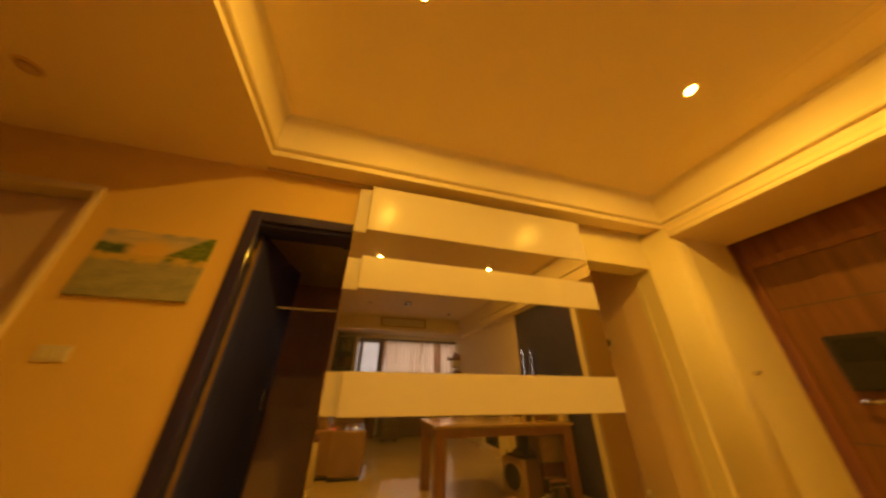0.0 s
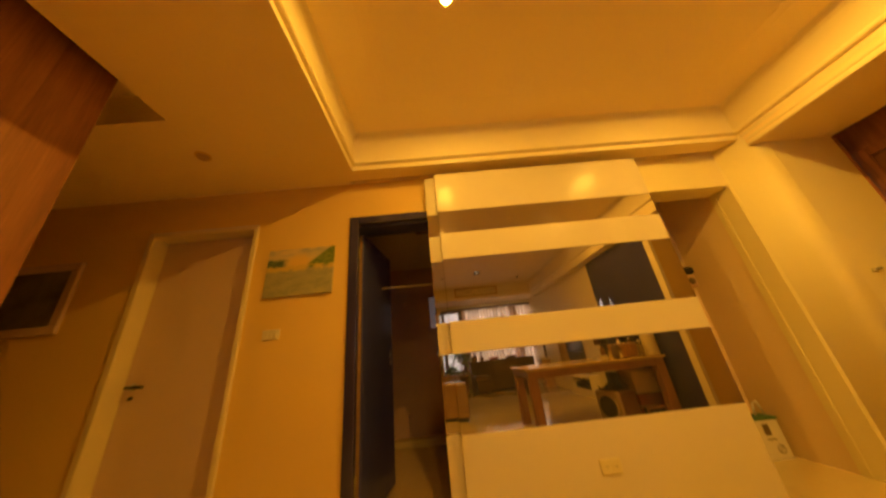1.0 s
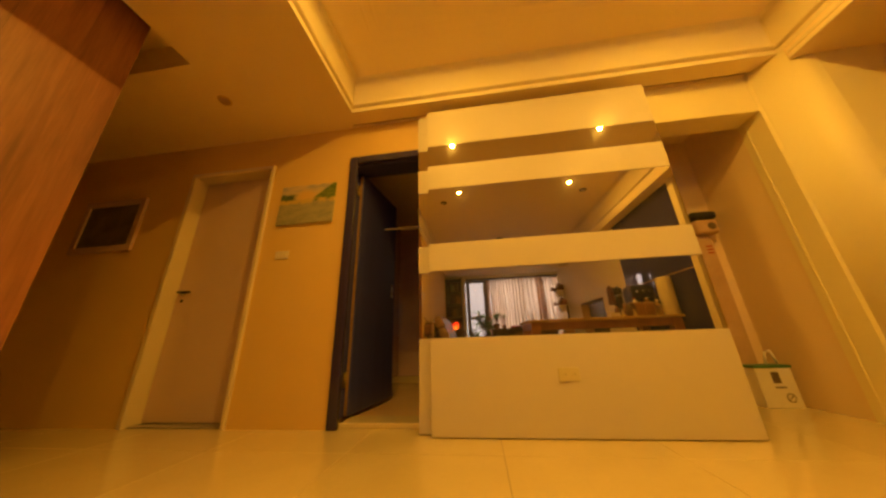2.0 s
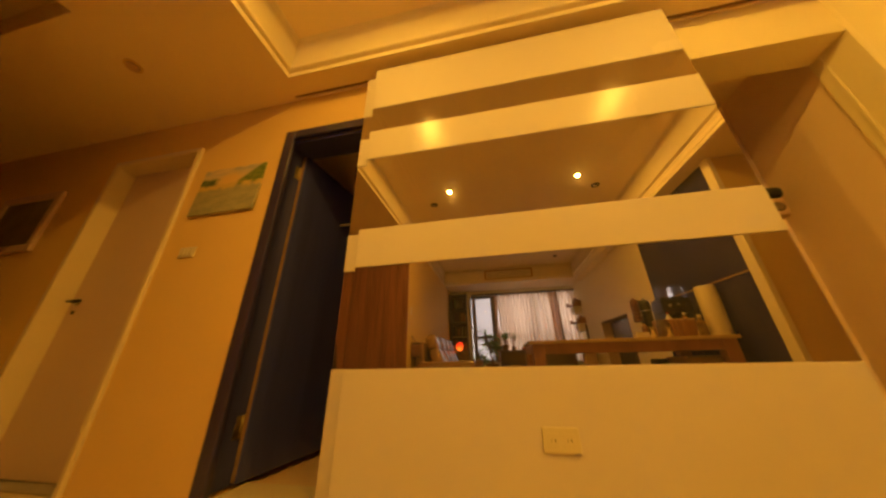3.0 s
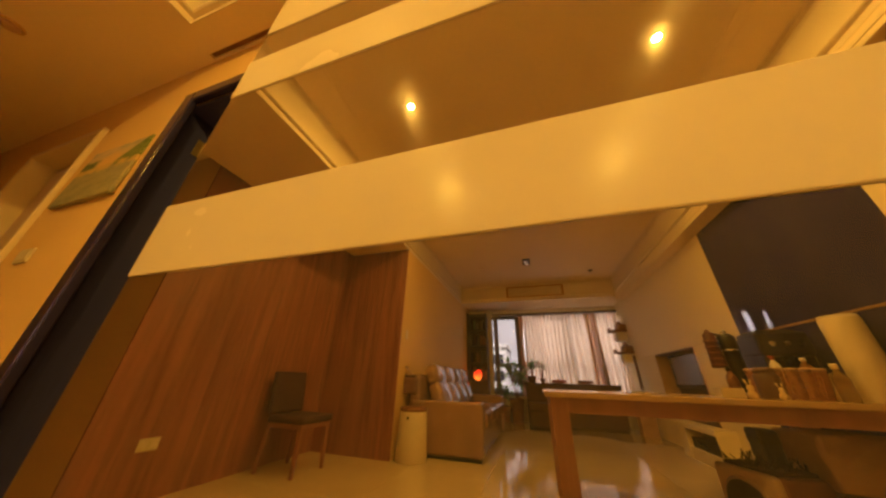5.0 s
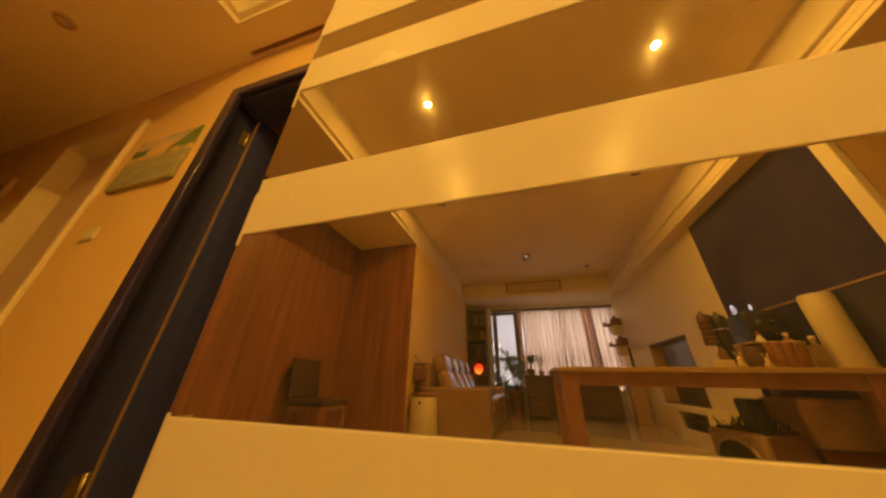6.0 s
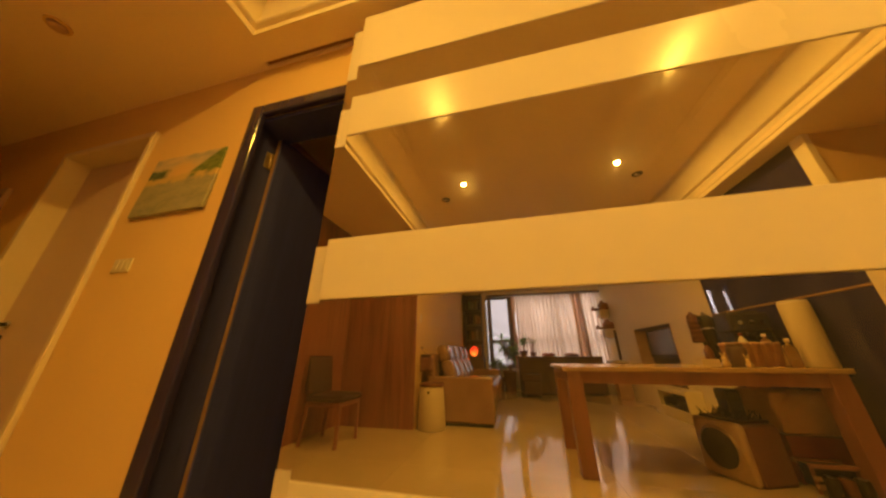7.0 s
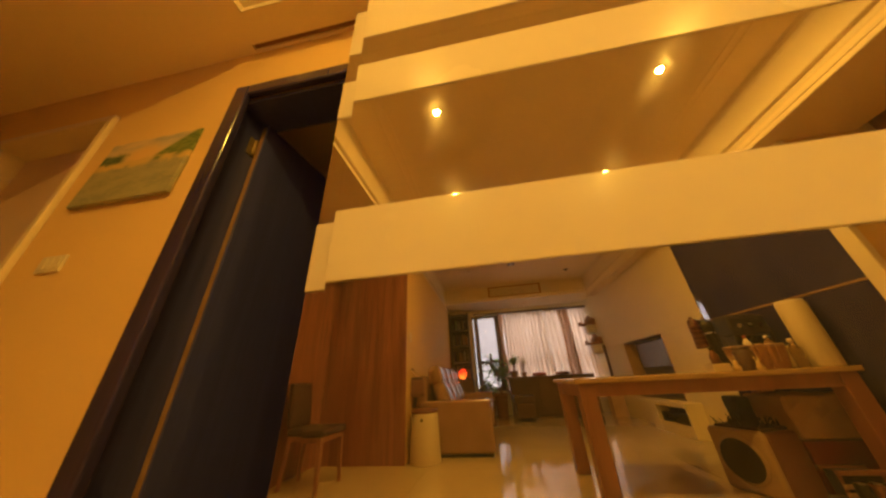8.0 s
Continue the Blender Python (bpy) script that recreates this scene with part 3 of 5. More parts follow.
# black glass wall and its white continuation
for z0, z1 in ((0.0, 1.232), (1.250, BEAM)):
    solid("wall_glass_panel", block(2.818, 2.829, -3.07, -1.537, z0, z1, 0.001), M_BLACKGLASS, "glossy black back-painted glass wall panel", "wall panel")
solid("trim_glass_seam", block(2.814, 2.829, -3.07, -1.537, 1.233, 1.249, 0.002), M_SEAM, "thin metal strip between the black glass panels", "trim")
for y0, y1, z0, z1 in ((-6.83, -3.075, 1.254, BEAM), (-3.995, -3.075, 0, 1.246), (-6.83, -5.285, 0, 1.246), (-5.283, -3.997, 0, 0.372)):
    solid("wall_cladding", block(2.818, 2.829, y0, y1, z0, z1, 0.0015), M_WHITEWALL, "cream wall panel beside the television", "wall panel")
for y0, y1 in ((-5.28, -5.262), (-4.018, -4.0)):
    solid("trim_niche", block(2.815, 3.03, y0, y1, 0.394, 1.247, 0.002), M_KRAFT, "tan reveal of the television recess", "trim")
solid("trim_niche", block(3.012, 3.029, -5.262, -4.018, 0.394, 1.23, 0.001), M_EDGE, "dark back of the television recess", "trim")
solid("trim_niche", block(2.815, 3.03, -5.262, -4.018, 1.23, 1.247, 0.002), M_DARKBROWN, "dark brown reveal of the television recess", "trim")
solid("trim_niche", block(2.821, 3.03, -5.28, -4.0, 0.377, 0.393, 0.002), M_DARKBROWN, "dark brown reveal of the television recess", "trim")


# ---- sliding mirror panels ----
STRIPES = (0.006, 0.546, 0.988, 1.188, 1.634, 1.842, 2.031, 2.387)


def sliding_panel(x0, x1, y, label):
    """White lacquered boards and strips of tinted mirror on a hanging door."""
    t = thing("sliding_panel", ((x0 + x1) / 2, y + 0.02, 0), label, "sliding door", "sliding panels")
    part("core", block(x0 + 0.002, x1 - 0.002, y + 0.019, y + 0.040, STRIPES[0], STRIPES[-1] - 0.002, 0.001), M_EDGE, t, "dark edge of the panel")
    for k, (z0, z1) in enumerate(zip(STRIPES, STRIPES[1:])):
        if k % 2 == 0:
            part("board", block(x0, x1, y, y + 0.019, z0, z1, 0.0025), M_LACQUER, t, "glossy white lacquered board")
        else:
            part("mirror", block(x0 + 0.001, x1 - 0.001, y + 0.004, y + 0.0185, z0 + 0.0005, z1 - 0.0005, 0.001, 1), M_MIRROR, t, "grey-brown tinted mirror strip")
    for hx in (x0 + 0.25, x1 - 0.25):
        part("floor_guide", block(hx - 0.02, hx + 0.02, y + 0.022, y + 0.036, 0.0, 0.012), M_DARKMETAL, t, "dark metal floor guide")
    return t


front = sliding_panel(0.0, 1.717, 0.0, "white sliding door with tinted mirror strips, slid open")
sliding_panel(-0.086, 1.62, 0.05, "rear white sliding door with tinted mirror strips, behind another")

outlet = thing("wall_outlet", (0.81, 0.0, 0.325), "cream double power outlet on the white panel", "power outlet")
part("cover", block(0.752, 0.868, -0.008, 0.0, 0.289, 0.361, 0.003), M_PLATE, outlet)
for ox in (0.785, 0.835):
    part("socket", block(ox - 0.018, ox + 0.018, -0.0090, -0.0078, 0.305, 0.345, 0.0004, 1), M_PLATE, outlet)
    for sx, sw, sz in ((-0.006, 0.0007, 0.004), (0.006, 0.0016, 0.004)):
        part("slot", block(ox + sx - sw, ox + sx + sw, -0.0096, -0.0089, 0.325 - sz, 0.325 + sz), M_INK, outlet, "dark contact slot")

# ---- doors ----
door = thing("door_1", (-1.885, WALL, 0), "closed flush white door in a white frame", "door", kind="structure")
part("leaf", block(-2.278, -1.500, 0.236, 0.272, 0.014, 2.082, 0.002), M_DOORWHITE, door, "flush leaf set deep in its frame")
for x0, x1, side in ((-2.300, -2.282, 1), (-1.496, -1.478, -1)):
    part("jamb", block(x0, x1, 0.126, DEEP - 0.004, 0, 2.112, 0.002), M_CASING, door, "white painted jamb lining")
    part("stop", block(min(x0, x1) if side < 0 else x1, x0 if side < 0 else x1 + 0.010, 0.274, 0.300, 0, 2.084, 0.001), M_CASING, door)
part("jamb", block(-2.282, -1.496, 0.126, DEEP - 0.004, 2.088, 2.112, 0.002), M_CASING, door, "white painted head lining")
for x0, x1 in ((-2.326, -2.284), (-1.494, -1.462)):
    part("casing", block(x0, x1, 0.116, 0.139, 0, 2.130, 0.004), M_CASING, door, "white painted casing")
part("casing", block(-2.284, -1.494, 0.116, 0.139, 2.090, 2.130, 0.004), M_CASING, door, "white painted casing")
part("sill", block(-2.282, -1.496, 0.15, DEEP - 0.004, 0, 0.008, 0.002), M_GROUT, door, "dark joint under the leaf")
# dark sheet added so that the gaps round the leaf look unlit
part("backing", block(-2.282, -1.496, 0.302, 0.318, 0, 2.088), M_EDGE, door, "dark sheet painting the shade of the gap behind the leaf")
hd = part("handle", turned(((0.024, 0), (0.026, 0.004), (0.024, 0.010)), (-2.215, 0.226, 0.995), 20, axis="Y"), M_CHROME, door, "dark steel lever handle")
part("lever", rod((-2.215, 0.230, 0.995), (-2.215, 0.188, 0.995), 0.009, bm=rod((-2.222, 0.190, 0.995), (-2.105, 0.187, 0.990), 0.0105)), M_DARKMETAL, hd)
part("keyhole", turned(((0.013, 0), (0.013, 0.006)), (-2.215, 0.230, 0.925), 14, axis="Y"), M_DARKMETAL, hd)

bath = thing("door_2", (-0.25, WALL, 0), "dark brown bathroom door standing open inwards", "door", kind="structure")
for x0, x1 in ((-0.725, -0.650), (0.155, 0.23)):
    part("casing", block(x0, x1, 0.116, 0.15, 0, 2.12, 0.008, 3), M_DARKFRAME, bath, "dark brown moulded casing")
part("casing", block(-0.650, 0.155, 0.116, 0.15, 2.05, 2.12, 0.008, 3), M_DARKFRAME, bath, "dark brown moulded casing")
for x0, x1 in ((-0.7145, -0.694), (0.137, 0.1595)):
    part("jamb", block(x0, x1, 0.15, DEEP, 0.034, 2.05, 0.003), M_DARKWOOD, bath)
part("jamb", block(-0.694, 0.137, 0.15, DEEP, 2.03, 2.0545, 0.003), M_DARKWOOD, bath)
hinge_at = Vector((-0.692, 0.285, 0))
leaf = part("leaf", turn_z(block(-0.692, 0.008, 0.245, 0.285, 0.045, 2.025, 0.002), hinge_at, 82), M_DARKWOOD, bath)
part("edge_band", turn_z(block(-0.6935, -0.6915, 0.256, 0.280, 0.05, 2.02), hinge_at, 82), M_BRASSBAND, leaf, "pale unpainted edge of the door")
for z in (0.28, 1.86):
    hb = part("hinge", block(-0.6942, -0.690, 0.240, 0.281, z - 0.05, z + 0.05, 0.001), M_BRASS, bath, "brass butt hinge")
    part("knuckle", turned(((0.007, -0.052), (0.007, 0.052)), (-0.686, 0.272, z), 12), M_BRASS, hb)
lv = part("handle", turn_z(block(-0.08, -0.04, 0.237, 0.245, 0.96, 1.10, 0.003), hinge_at, 82), M_CHROME, leaf, "steel lever handle")

ed = thing("door_3", (3.45, -0.75, 0), "brown timber entry door with a black lock", "door", kind="structure")
part("leaf", block(3.415, 3.452, -1.20, -0.16, 0.01, 2.10, 0.004), M_REDVENEER, ed)
for y0, y1 in ((-1.27, -1.20), (-0.16, -0.09)):
    part("casing", block(3.40, 3.452, y0, y1, 0, 2.17, 0.005), M_WALNUT, ed)
part("casing", block(3.40, 3.452, -1.20, -0.16, 2.10, 2.17, 0.005), M_WALNUT, ed)
lk = part("lock", block(3.355, 3.415, -0.60, -0.33, 1.12, 1.48, 0.014, 3), M_BLACK, ed, "black electronic door lock")
part("keypad", block(3.352, 3.356, -0.57, -0.37, 1.30, 1.45, 0.003), M_SCREEN, lk, "glossy dark keypad")
part("lever", rod((3.33, -0.36, 1.06), (3.33, -0.56, 1.06), 0.013, bm=rod((3.415, -0.36, 1.06), (3.33, -0.36, 1.06), 0.013)), M_CHROME, lk, "steel lever")
for z in (0.80, 1.72):
    part("groove", block(3.4135, 3.4155, -1.19, -0.17, z, z + 0.008), M_EDGE, ed, "dark horizontal groove")


# ---- window ----
win = thing("window_1", (1.37, -6.92, 0.5), "wide bronze-framed window, partly uncovered", "window", kind="structure")
for x0, x1 in ((-0.085, -0.072), (-0.034, 0.07), (0.51, 0.645), (1.69, 1.75), (2.74, 2.81)):
    part("window_frame", block(x0, x1, -6.95, -6.885, 0.50, 2.30, 0.004), M_ALU, win)
for z0, z1 in ((0.50, 0.56), (2.24, 2.30)):
    part("window_frame", block(-0.085, 2.81, -6.946, -6.889, z0, z1, 0.004), M_ALU, win)
part("pane", block(-0.072, -0.034, -6.920, -6.914, 0.56, 2.24), M_GLASS, win).visible_shadow = False
for x0, x1 in ((0.07, 0.51), (0.645, 1.69), (1.75, 2.74)):
    part("transom", block(x0, x1, -6.942, -6.893, 1.11, 1.18, 0.004), M_ALU, win)
    for z0, z1 in ((0.56, 1.11), (1.18, 2.24)):
        g = part("pane", block(x0, x1, -6.920, -6.914, z0, z1), M_GLASS, win)
        g.visible_shadow = False
part("window_sill", block(-0.06, 2.81, -6.885, -6.80, 0.47, 0.50, 0.004), M_CREAM, win)


def curtain(x0, x1, folds, seed, label, cloth=None):
    """A hanging voile with uneven folds."""
    rnd = random.Random(seed)
    t = thing("curtain", ((x0 + x1) / 2, -6.72, 2.29), label, "curtain", "window curtains")
    bm = bmesh.new()
    n, rows = folds * 10, 14
    ph = [rnd.uniform(-0.7, 0.7) for _ in range(folds + 2)]
    amp = [rnd.uniform(0.018, 0.075) for _ in range(folds + 2)]
    edges = [0.0]
    for _ in range(folds):
        edges.append(edges[-1] + rnd.choice((0.55, 0.8, 1.0, 1.3, 1.9)))
    edges = [e / edges[-1] for e in edges] + [1.0]
    grid = []
    for j in range(rows + 1):
        v = j / rows
        line = []
        for i in range(n + 1):
            u = i / n * folds
            k = min(int(u), folds - 1)
            f = u - k
            a = amp[k] * (1 - f) + amp[k + 1] * f
            p = ph[k] * (1 - f) + ph[k + 1] * f
            y = -6.72 + a * (0.6 + 0.55 * v) * math.sin(2 * math.pi * (u + 0.25 * p) + 0.5 * math.sin(3 * v + k)) + 0.012 * math.sin(1.7 * u + 2.2 * v)
            x = x0 + (x1 - x0) * (edges[k] * (1 - f) + edges[k + 1] * f) + 0.012 * math.sin(5 * v + 0.8 * u)
            line.append(bm.verts.new((x, y, 2.275 - 1.765 * v)))
        grid.append(line)
    for a, b in zip(grid, grid[1:]):
        for i in range(n):
            bm.faces.new((a[i], a[i + 1], b[i + 1], b[i])).smooth = True
    part("drape", bm, cloth or M_SHEER, t)
    part("hem", block(x0 + 0.01, x1 - 0.01, -6.728, -6.712, 0.502, 0.518, 0.003), cloth or M_SHEER, t)
    return t


curtain(0.70, 2.17, 15, 3, "sheer white voile curtain drawn across the window")
curtain(2.30, 2.80, 6, 8, "sheer white voile curtain gathered at the window's end")
curtain(0.60, 0.71, 3, 5, "narrow brown curtain bunched at the window frame", M_BROWNDRAPE)
curtain(2.10, 2.36, 5, 6, "brown curtain bunched between two sheer ones", M_BROWNDRAPE)
rail = thing("curtain_rail", (1.37, -6.72, 2.29), "brown curtain pelmet over the window", "curtain rail")
part("pelmet", block(-0.03, 2.80, -6.76, -6.66, 2.28, 2.33, 0.004), M_ALU, rail)

solid("ground", block(-2500, 2500, -4000, -30, -26.2, -26), M_HILL, "dark ground far below the flat", "ground")
bm = bmesh.new()
rnd = random.Random(5)
ridge = [(-900 + 30 * k, 40 + 22 * math.sin(k * 0.5) + rnd.uniform(-4, 4)) for k in range(61)]
for k, (x, h) in enumerate(ridge):
    bm.verts.new((x, -900, -26)), bm.verts.new((x, -960 - 40 * math.sin(k * 0.3), h * 1.0)), bm.verts.new((x, -1300, -26))
bm.verts.ensure_lookup_table()
for k in range(60):
    for r in range(2):
        bm.faces.new((bm.verts[3 * k + r], bm.verts[3 * k + 3 + r], bm.verts[3 * k + 4 + r], bm.verts[3 * k + 1 + r]))
solid("backdrop_hills", bm, M_HILL, "hazy wooded hills on the horizon", "hills", "structure")
solid("backdrop_sky", block(-3500, 3500, -1470, -1450, -26, 1800), M_OVERCAST, "bright hazy overcast sky beyond the hills", "sky")
solid("facade_fin", block(-0.54, -0.30, -8.06, -7.98, -26, 6, 0.01), M_DARKMETAL, "dark upright fin on the facade outside the window", "facade fin")
far = thing("apartment_building", (-8, -60, -26), "pale apartment block across the street", "building")
part("wall", block(-20, -4.5, -72, -60, -26, 7, 0.2), M_BUILDING, far)
part("roof", block(-20.3, -4.2, -72.3, -59.7, 7, 7.8, 0.1), M_BUILDING, far)
for fl in range(10):
    for k in range(4):
        wx = -18.5 + 3.7 * k
        w = part("window", block(wx, wx + 2.2, -60.05, -59.9, -24 + 3.1 * fl, -22.2 + 3.1 * fl), M_SCREEN, far)
        if fl > 7:
            part("sill", block(wx - 0.1, wx + 2.3, -60.05, -59.75, -24.15 + 3.1 * fl, -24 + 3.1 * fl), M_ALUWHITE, w)

# ---- ceiling fixtures ----
dl = thing("downlight", (LAMP_X[0], LAMP_Y[0], LAMP_Z), "round recessed ceiling downlight, lit warm yellow", "ceiling light", "lit downlights")
o = dl.location
bm = bmesh.new()
rows = []
for r, z in ((0.027, LAMP_Z - 0.0005), (0.029, LAMP_Z - 0.003), (0.040, LAMP_Z - 0.003), (0.044, LAMP_Z + 0.001)):
    rows.append([bm.verts.new((o.x + r * math.cos(k * math.pi / 14), o.y + r * math.sin(k * math.pi / 14), z)) for k in range(28)])
for a, b in zip(rows, rows[1:]):
    for k in range(28):
        bm.faces.new((a[k], a[(k + 1) % 28], b[(k + 1) % 28], b[k])).smooth = True
part("trim_ring", bm, M_CASING, dl, "white trim ring")
part("diffuser", turned(((0.008, -0.0045), (0.018, -0.004), (0.024, -0.0025), (0.027, 0.001)), (o.x, o.y, LAMP_Z), 28), M_LAMPDISC, dl, "glowing lamp face")
for lx in LAMP_X:
    for ly in LAMP_Y:
        if (lx, ly) != (LAMP_X[0], LAMP_Y[0]):
            copy_thing(dl, pose(lx, ly, LAMP_Z))


def round_spot(x, y, z, r, label):
    """A tilted eyeball spot in a dark ring."""
    t = thing("ceiling_spot", (x, y, z), label, "ceiling light", "unlit ceiling spots")
    bm, rows = bmesh.new(), []
    for rr, dz in ((r * 0.70, -0.001), (r * 0.72, -0.009), (r * 0.94, -0.009), (r, 0.001)):
        rows.append([bm.verts.new((x + rr * math.cos(k * math.pi / 12), y + rr * math.sin(k * math.pi / 12), z + dz)) for k in range(24)])
    for a, b in zip(rows, rows[1:]):
        for k in range(24):
            bm.faces.new((a[k], a[(k + 1) % 24], b[(k + 1) % 24], b[k])).smooth = True
    part("ring", bm, M_DARKMETAL, t, "dark round rim")
    part("eyeball", turned(((r * 0.30, -0.014), (r * 0.52, -0.010), (r * 0.68, -0.001)), (x, y, z), 20), M_CHROME, t, "unlit silver lamp face")
    return t


round_spot(-0.155, -2.42, UPPER, 0.058, "small unlit round ceiling spot in a dark ring")
round_spot(2.19, -2.41, UPPER, 0.058, "small unlit round ceiling spot in a dark ring")
twin = thing("ceiling_spot", (0.945, -4.53, UPPER), "black twin ceiling spot, unlit", "ceiling light", "unlit ceiling spots")
part("housing", block(0.875, 1.015, -4.67, -4.39, UPPER - 0.02, UPPER, 0.004), M_BLACK, twin)
for ly in (-4.60, -4.46):
    part("lens", turned(((0.038, -0.006), (0.034, 0.0)), (0.945, ly, UPPER - 0.021), 18), M_CHROME, twin, "silver reflector")
det = thing("smoke_detector", (-1.627, -0.325, SOFFIT), "small round ceiling detector", "smoke detector")
part("base", turned(((0.048, -0.008), (0.050, 0.0)), (-1.627, -0.325, SOFFIT), 24), M_WALL, det)
part("dome", turned(((0.012, -0.030), (0.030, -0.024), (0.038, -0.008)), (-1.627, -0.325, SOFFIT), 24), M_KRAFT, det)
sp = thing("sprinkler", (2.15, -5.27, UPPER), "small dark sprinkler head on the ceiling", "sprinkler")
part("rose", turned(((0.05, -0.006), (0.052, 0.0)), (2.15, -5.27, UPPER), 18), M_DARKMETAL, sp)
part("nozzle", turned(((0.02, -0.035), (0.012, -0.03), (0.012, -0.006)), (2.15, -5.27, UPPER), 14), M_DARKMETAL, sp)
s2 = thing("smoke_detector", (0.09, -4.72, UPPER), "white round smoke detector", "smoke detector")
part("base", turned(((0.042, -0.03), (0.055, -0.012), (0.056, 0.0)), (0.09, -4.72, UPPER), 24), M_CREAM, s2)

vent = thing("air_vent", (1.055, TY0, 2.54), "long slatted air-conditioner grille in the tray's end", "air vent")
# no duct is modelled: a flat dark plate gives its shade
part("backing", block(0.47, 1.64, TY0 - 0.004, TY0 + 0.010, 2.565, 2.765), M_EDGE, vent, "dark sheet painting the shade between the slats")
for x0, x1, z0, z1 in ((0.43, 1.68, 2.765, 2.795), (0.43, 1.68, 2.53, 2.565), (0.43, 0.47, 2.565, 2.765), (1.64, 1.68, 2.565, 2.765)):
    part("frame", block(x0, x1, TY0, TY0 + 0.024, z0, z1, 0.003), M_WICKER, vent, "brown grille frame")
for k in range(8):
    z = 2.578 + 0.025 * k
    bm = block(0.472, 1.638, TY0 + 0.006, TY0 + 0.020, z - 0.009, z + 0.009, 0.002, 1)
    part("slat", bm, M_CORNICE, vent)

# ---- corridor wall ----
pic = thing("painting", (-1.10, WALL, 1.52), "unframed landscape painting of a lake and green hills", "painting")
px0, px1, pz0, pz1 = -1.352, -0.842, 1.503, 1.888
lean = Matrix.Rotation(radians(-2.6), 3, "X")
for nm, bm, mat, lab in (("canvas", block(px0, px1, 0.1175, 0.1345, pz0, pz1, 0.005), M_LANDSCAPE, ""),
                         ("stretcher", block(px0 + 0.01, px1 - 0.01, 0.135, 0.1395, pz0 + 0.01, pz1 - 0.01), M_KRAFT, "pale timber stretcher")):
    bmesh.ops.rotate(bm, verts=bm.verts, cent=(0, 0.1395, pz0 + 0.01), matrix=lean)
    part(nm, bm, mat, pic, lab)

fp = thing("framed_picture", (-3.1, WALL, 1.40), "dark picture in a pale pinkish frame", "picture")
fx0, fx1, fz0, fz1 = -3.45, -2.765, 1.395, 1.93
for x0, x1, z0, z1 in ((fx0, fx1, fz1 - 0.06, fz1), (fx0, fx1, fz0, fz0 + 0.06), (fx0, fx0 + 0.06, fz0 + 0.06, fz1 - 0.06), (fx1 - 0.06, fx1, fz0 + 0.06, fz1 - 0.06)):
    part("frame", block(x0, x1, 0.112, WALL, z0, z1, 0.006), M_PINKFRAME, fp)
part("print", block(fx0 + 0.06, fx1 - 0.06, 0.126, WALL, fz0 + 0.06, fz1 - 0.06), M_DARKPRINT, fp, "dark murky print")

sw = thing("light_switch", (-1.25, WALL, 1.24), "cream triple light switch on the beige wall", "light switch")
part("cover", block(-1.315, -1.195, 0.131, WALL, 1.205, 1.275, 0.003), M_PLATE, sw)
for k in range(3):
    part("rocker", block(-1.303 + 0.033 * k, -1.274 + 0.033 * k, 0.1275, 0.1315, 1.217, 1.263, 0.0015, 1), M_PLATE, sw)
ws = thing("light_switch", (-0.67, -2.98, 1.30), "cream light switch at the sofa wall's end", "light switch")
part("cover", block(-0.67, -0.662, -3.02, -2.945, 1.245, 1.36, 0.003), M_PLATE, ws)
part("rocker", block(-0.6625, -0.659, -3.005, -2.96, 1.26, 1.345, 0.0015, 1), M_CREAM, ws)
wo = thing("wall_outlet", (-1.69, -1.17, 0.33), "cream power outlet on the timber wall", "power outlet")
part("cover", block(-1.690, -1.682, -1.235, -1.115, 0.295, 0.37, 0.003), M_PLATE, wo)
for yy in (-1.205, -1.145):
    part("socket", block(-1.6825, -1.6795, yy - 0.018, yy + 0.018, 0.312, 0.352, 0.001, 1), M_CREAM, wo)
hk = thing("coat_peg", (2.90, -0.10, 1.24), "small metal coat peg on the cream pier", "coat hook")
part("base", block(2.865, 2.935, -0.108, -0.10, 1.222, 1.246, 0.003), M_PLATE, hk)
part("peg", rod((2.90, -0.106, 1.236), (2.90, -0.130, 1.240), 0.008), M_CHROME, hk)

# ---- bathroom beyond the dark door ----
sr = thing("shower_rail", (-0.1, 0.72, 1.65), "pale shower rail across the bathroom", "shower rail")
part("rail", rod((-0.95, 0.72, 1.65), (1.04, 0.72, 1.65), 0.009), M_CORNICE, sr)
for ex in (-0.945, 1.035):
    part("flange", turned(((0.03, -0.005), (0.03, 0.005)), (ex, 0.72, 1.65), 16, axis="X"), M_CHROME, sr)
bl = thing("bathroom_fan", (-0.15, 1.0, 2.40), "square extractor grille on the bathroom ceiling", "extractor fan")
part("plate", block(-0.27, -0.03, 0.88, 1.12, 2.385, 2.40, 0.004), M_GREYTILE, bl)
for k in range(5):
    part("slat", block(-0.25, -0.05, 0.905 + 0.042 * k, 0.925 + 0.042 * k, 2.380, 2.386), M_DARKMETAL, bl)
lw = thing("window_2", (0.05, 2.48, 1.38), "small white louvre window in the bathroom's back wall", "window", kind="structure")
part("pane", block(-0.21, 0.31, 2.488, 2.496, 1.40, 1.88), M_DIMSKY, lw, "hazy daylight behind the slats")
for x0, x1, z0, z1 in ((-0.24, 0.34, 1.88, 1.91), (-0.24, 0.34, 1.37, 1.40), (-0.24, -0.21, 1.40, 1.88), (0.31, 0.34, 1.40, 1.88)):
    part("window_frame", block(x0, x1, 2.46, 2.499, z0, z1, 0.003), M_GREYTILE, lw)
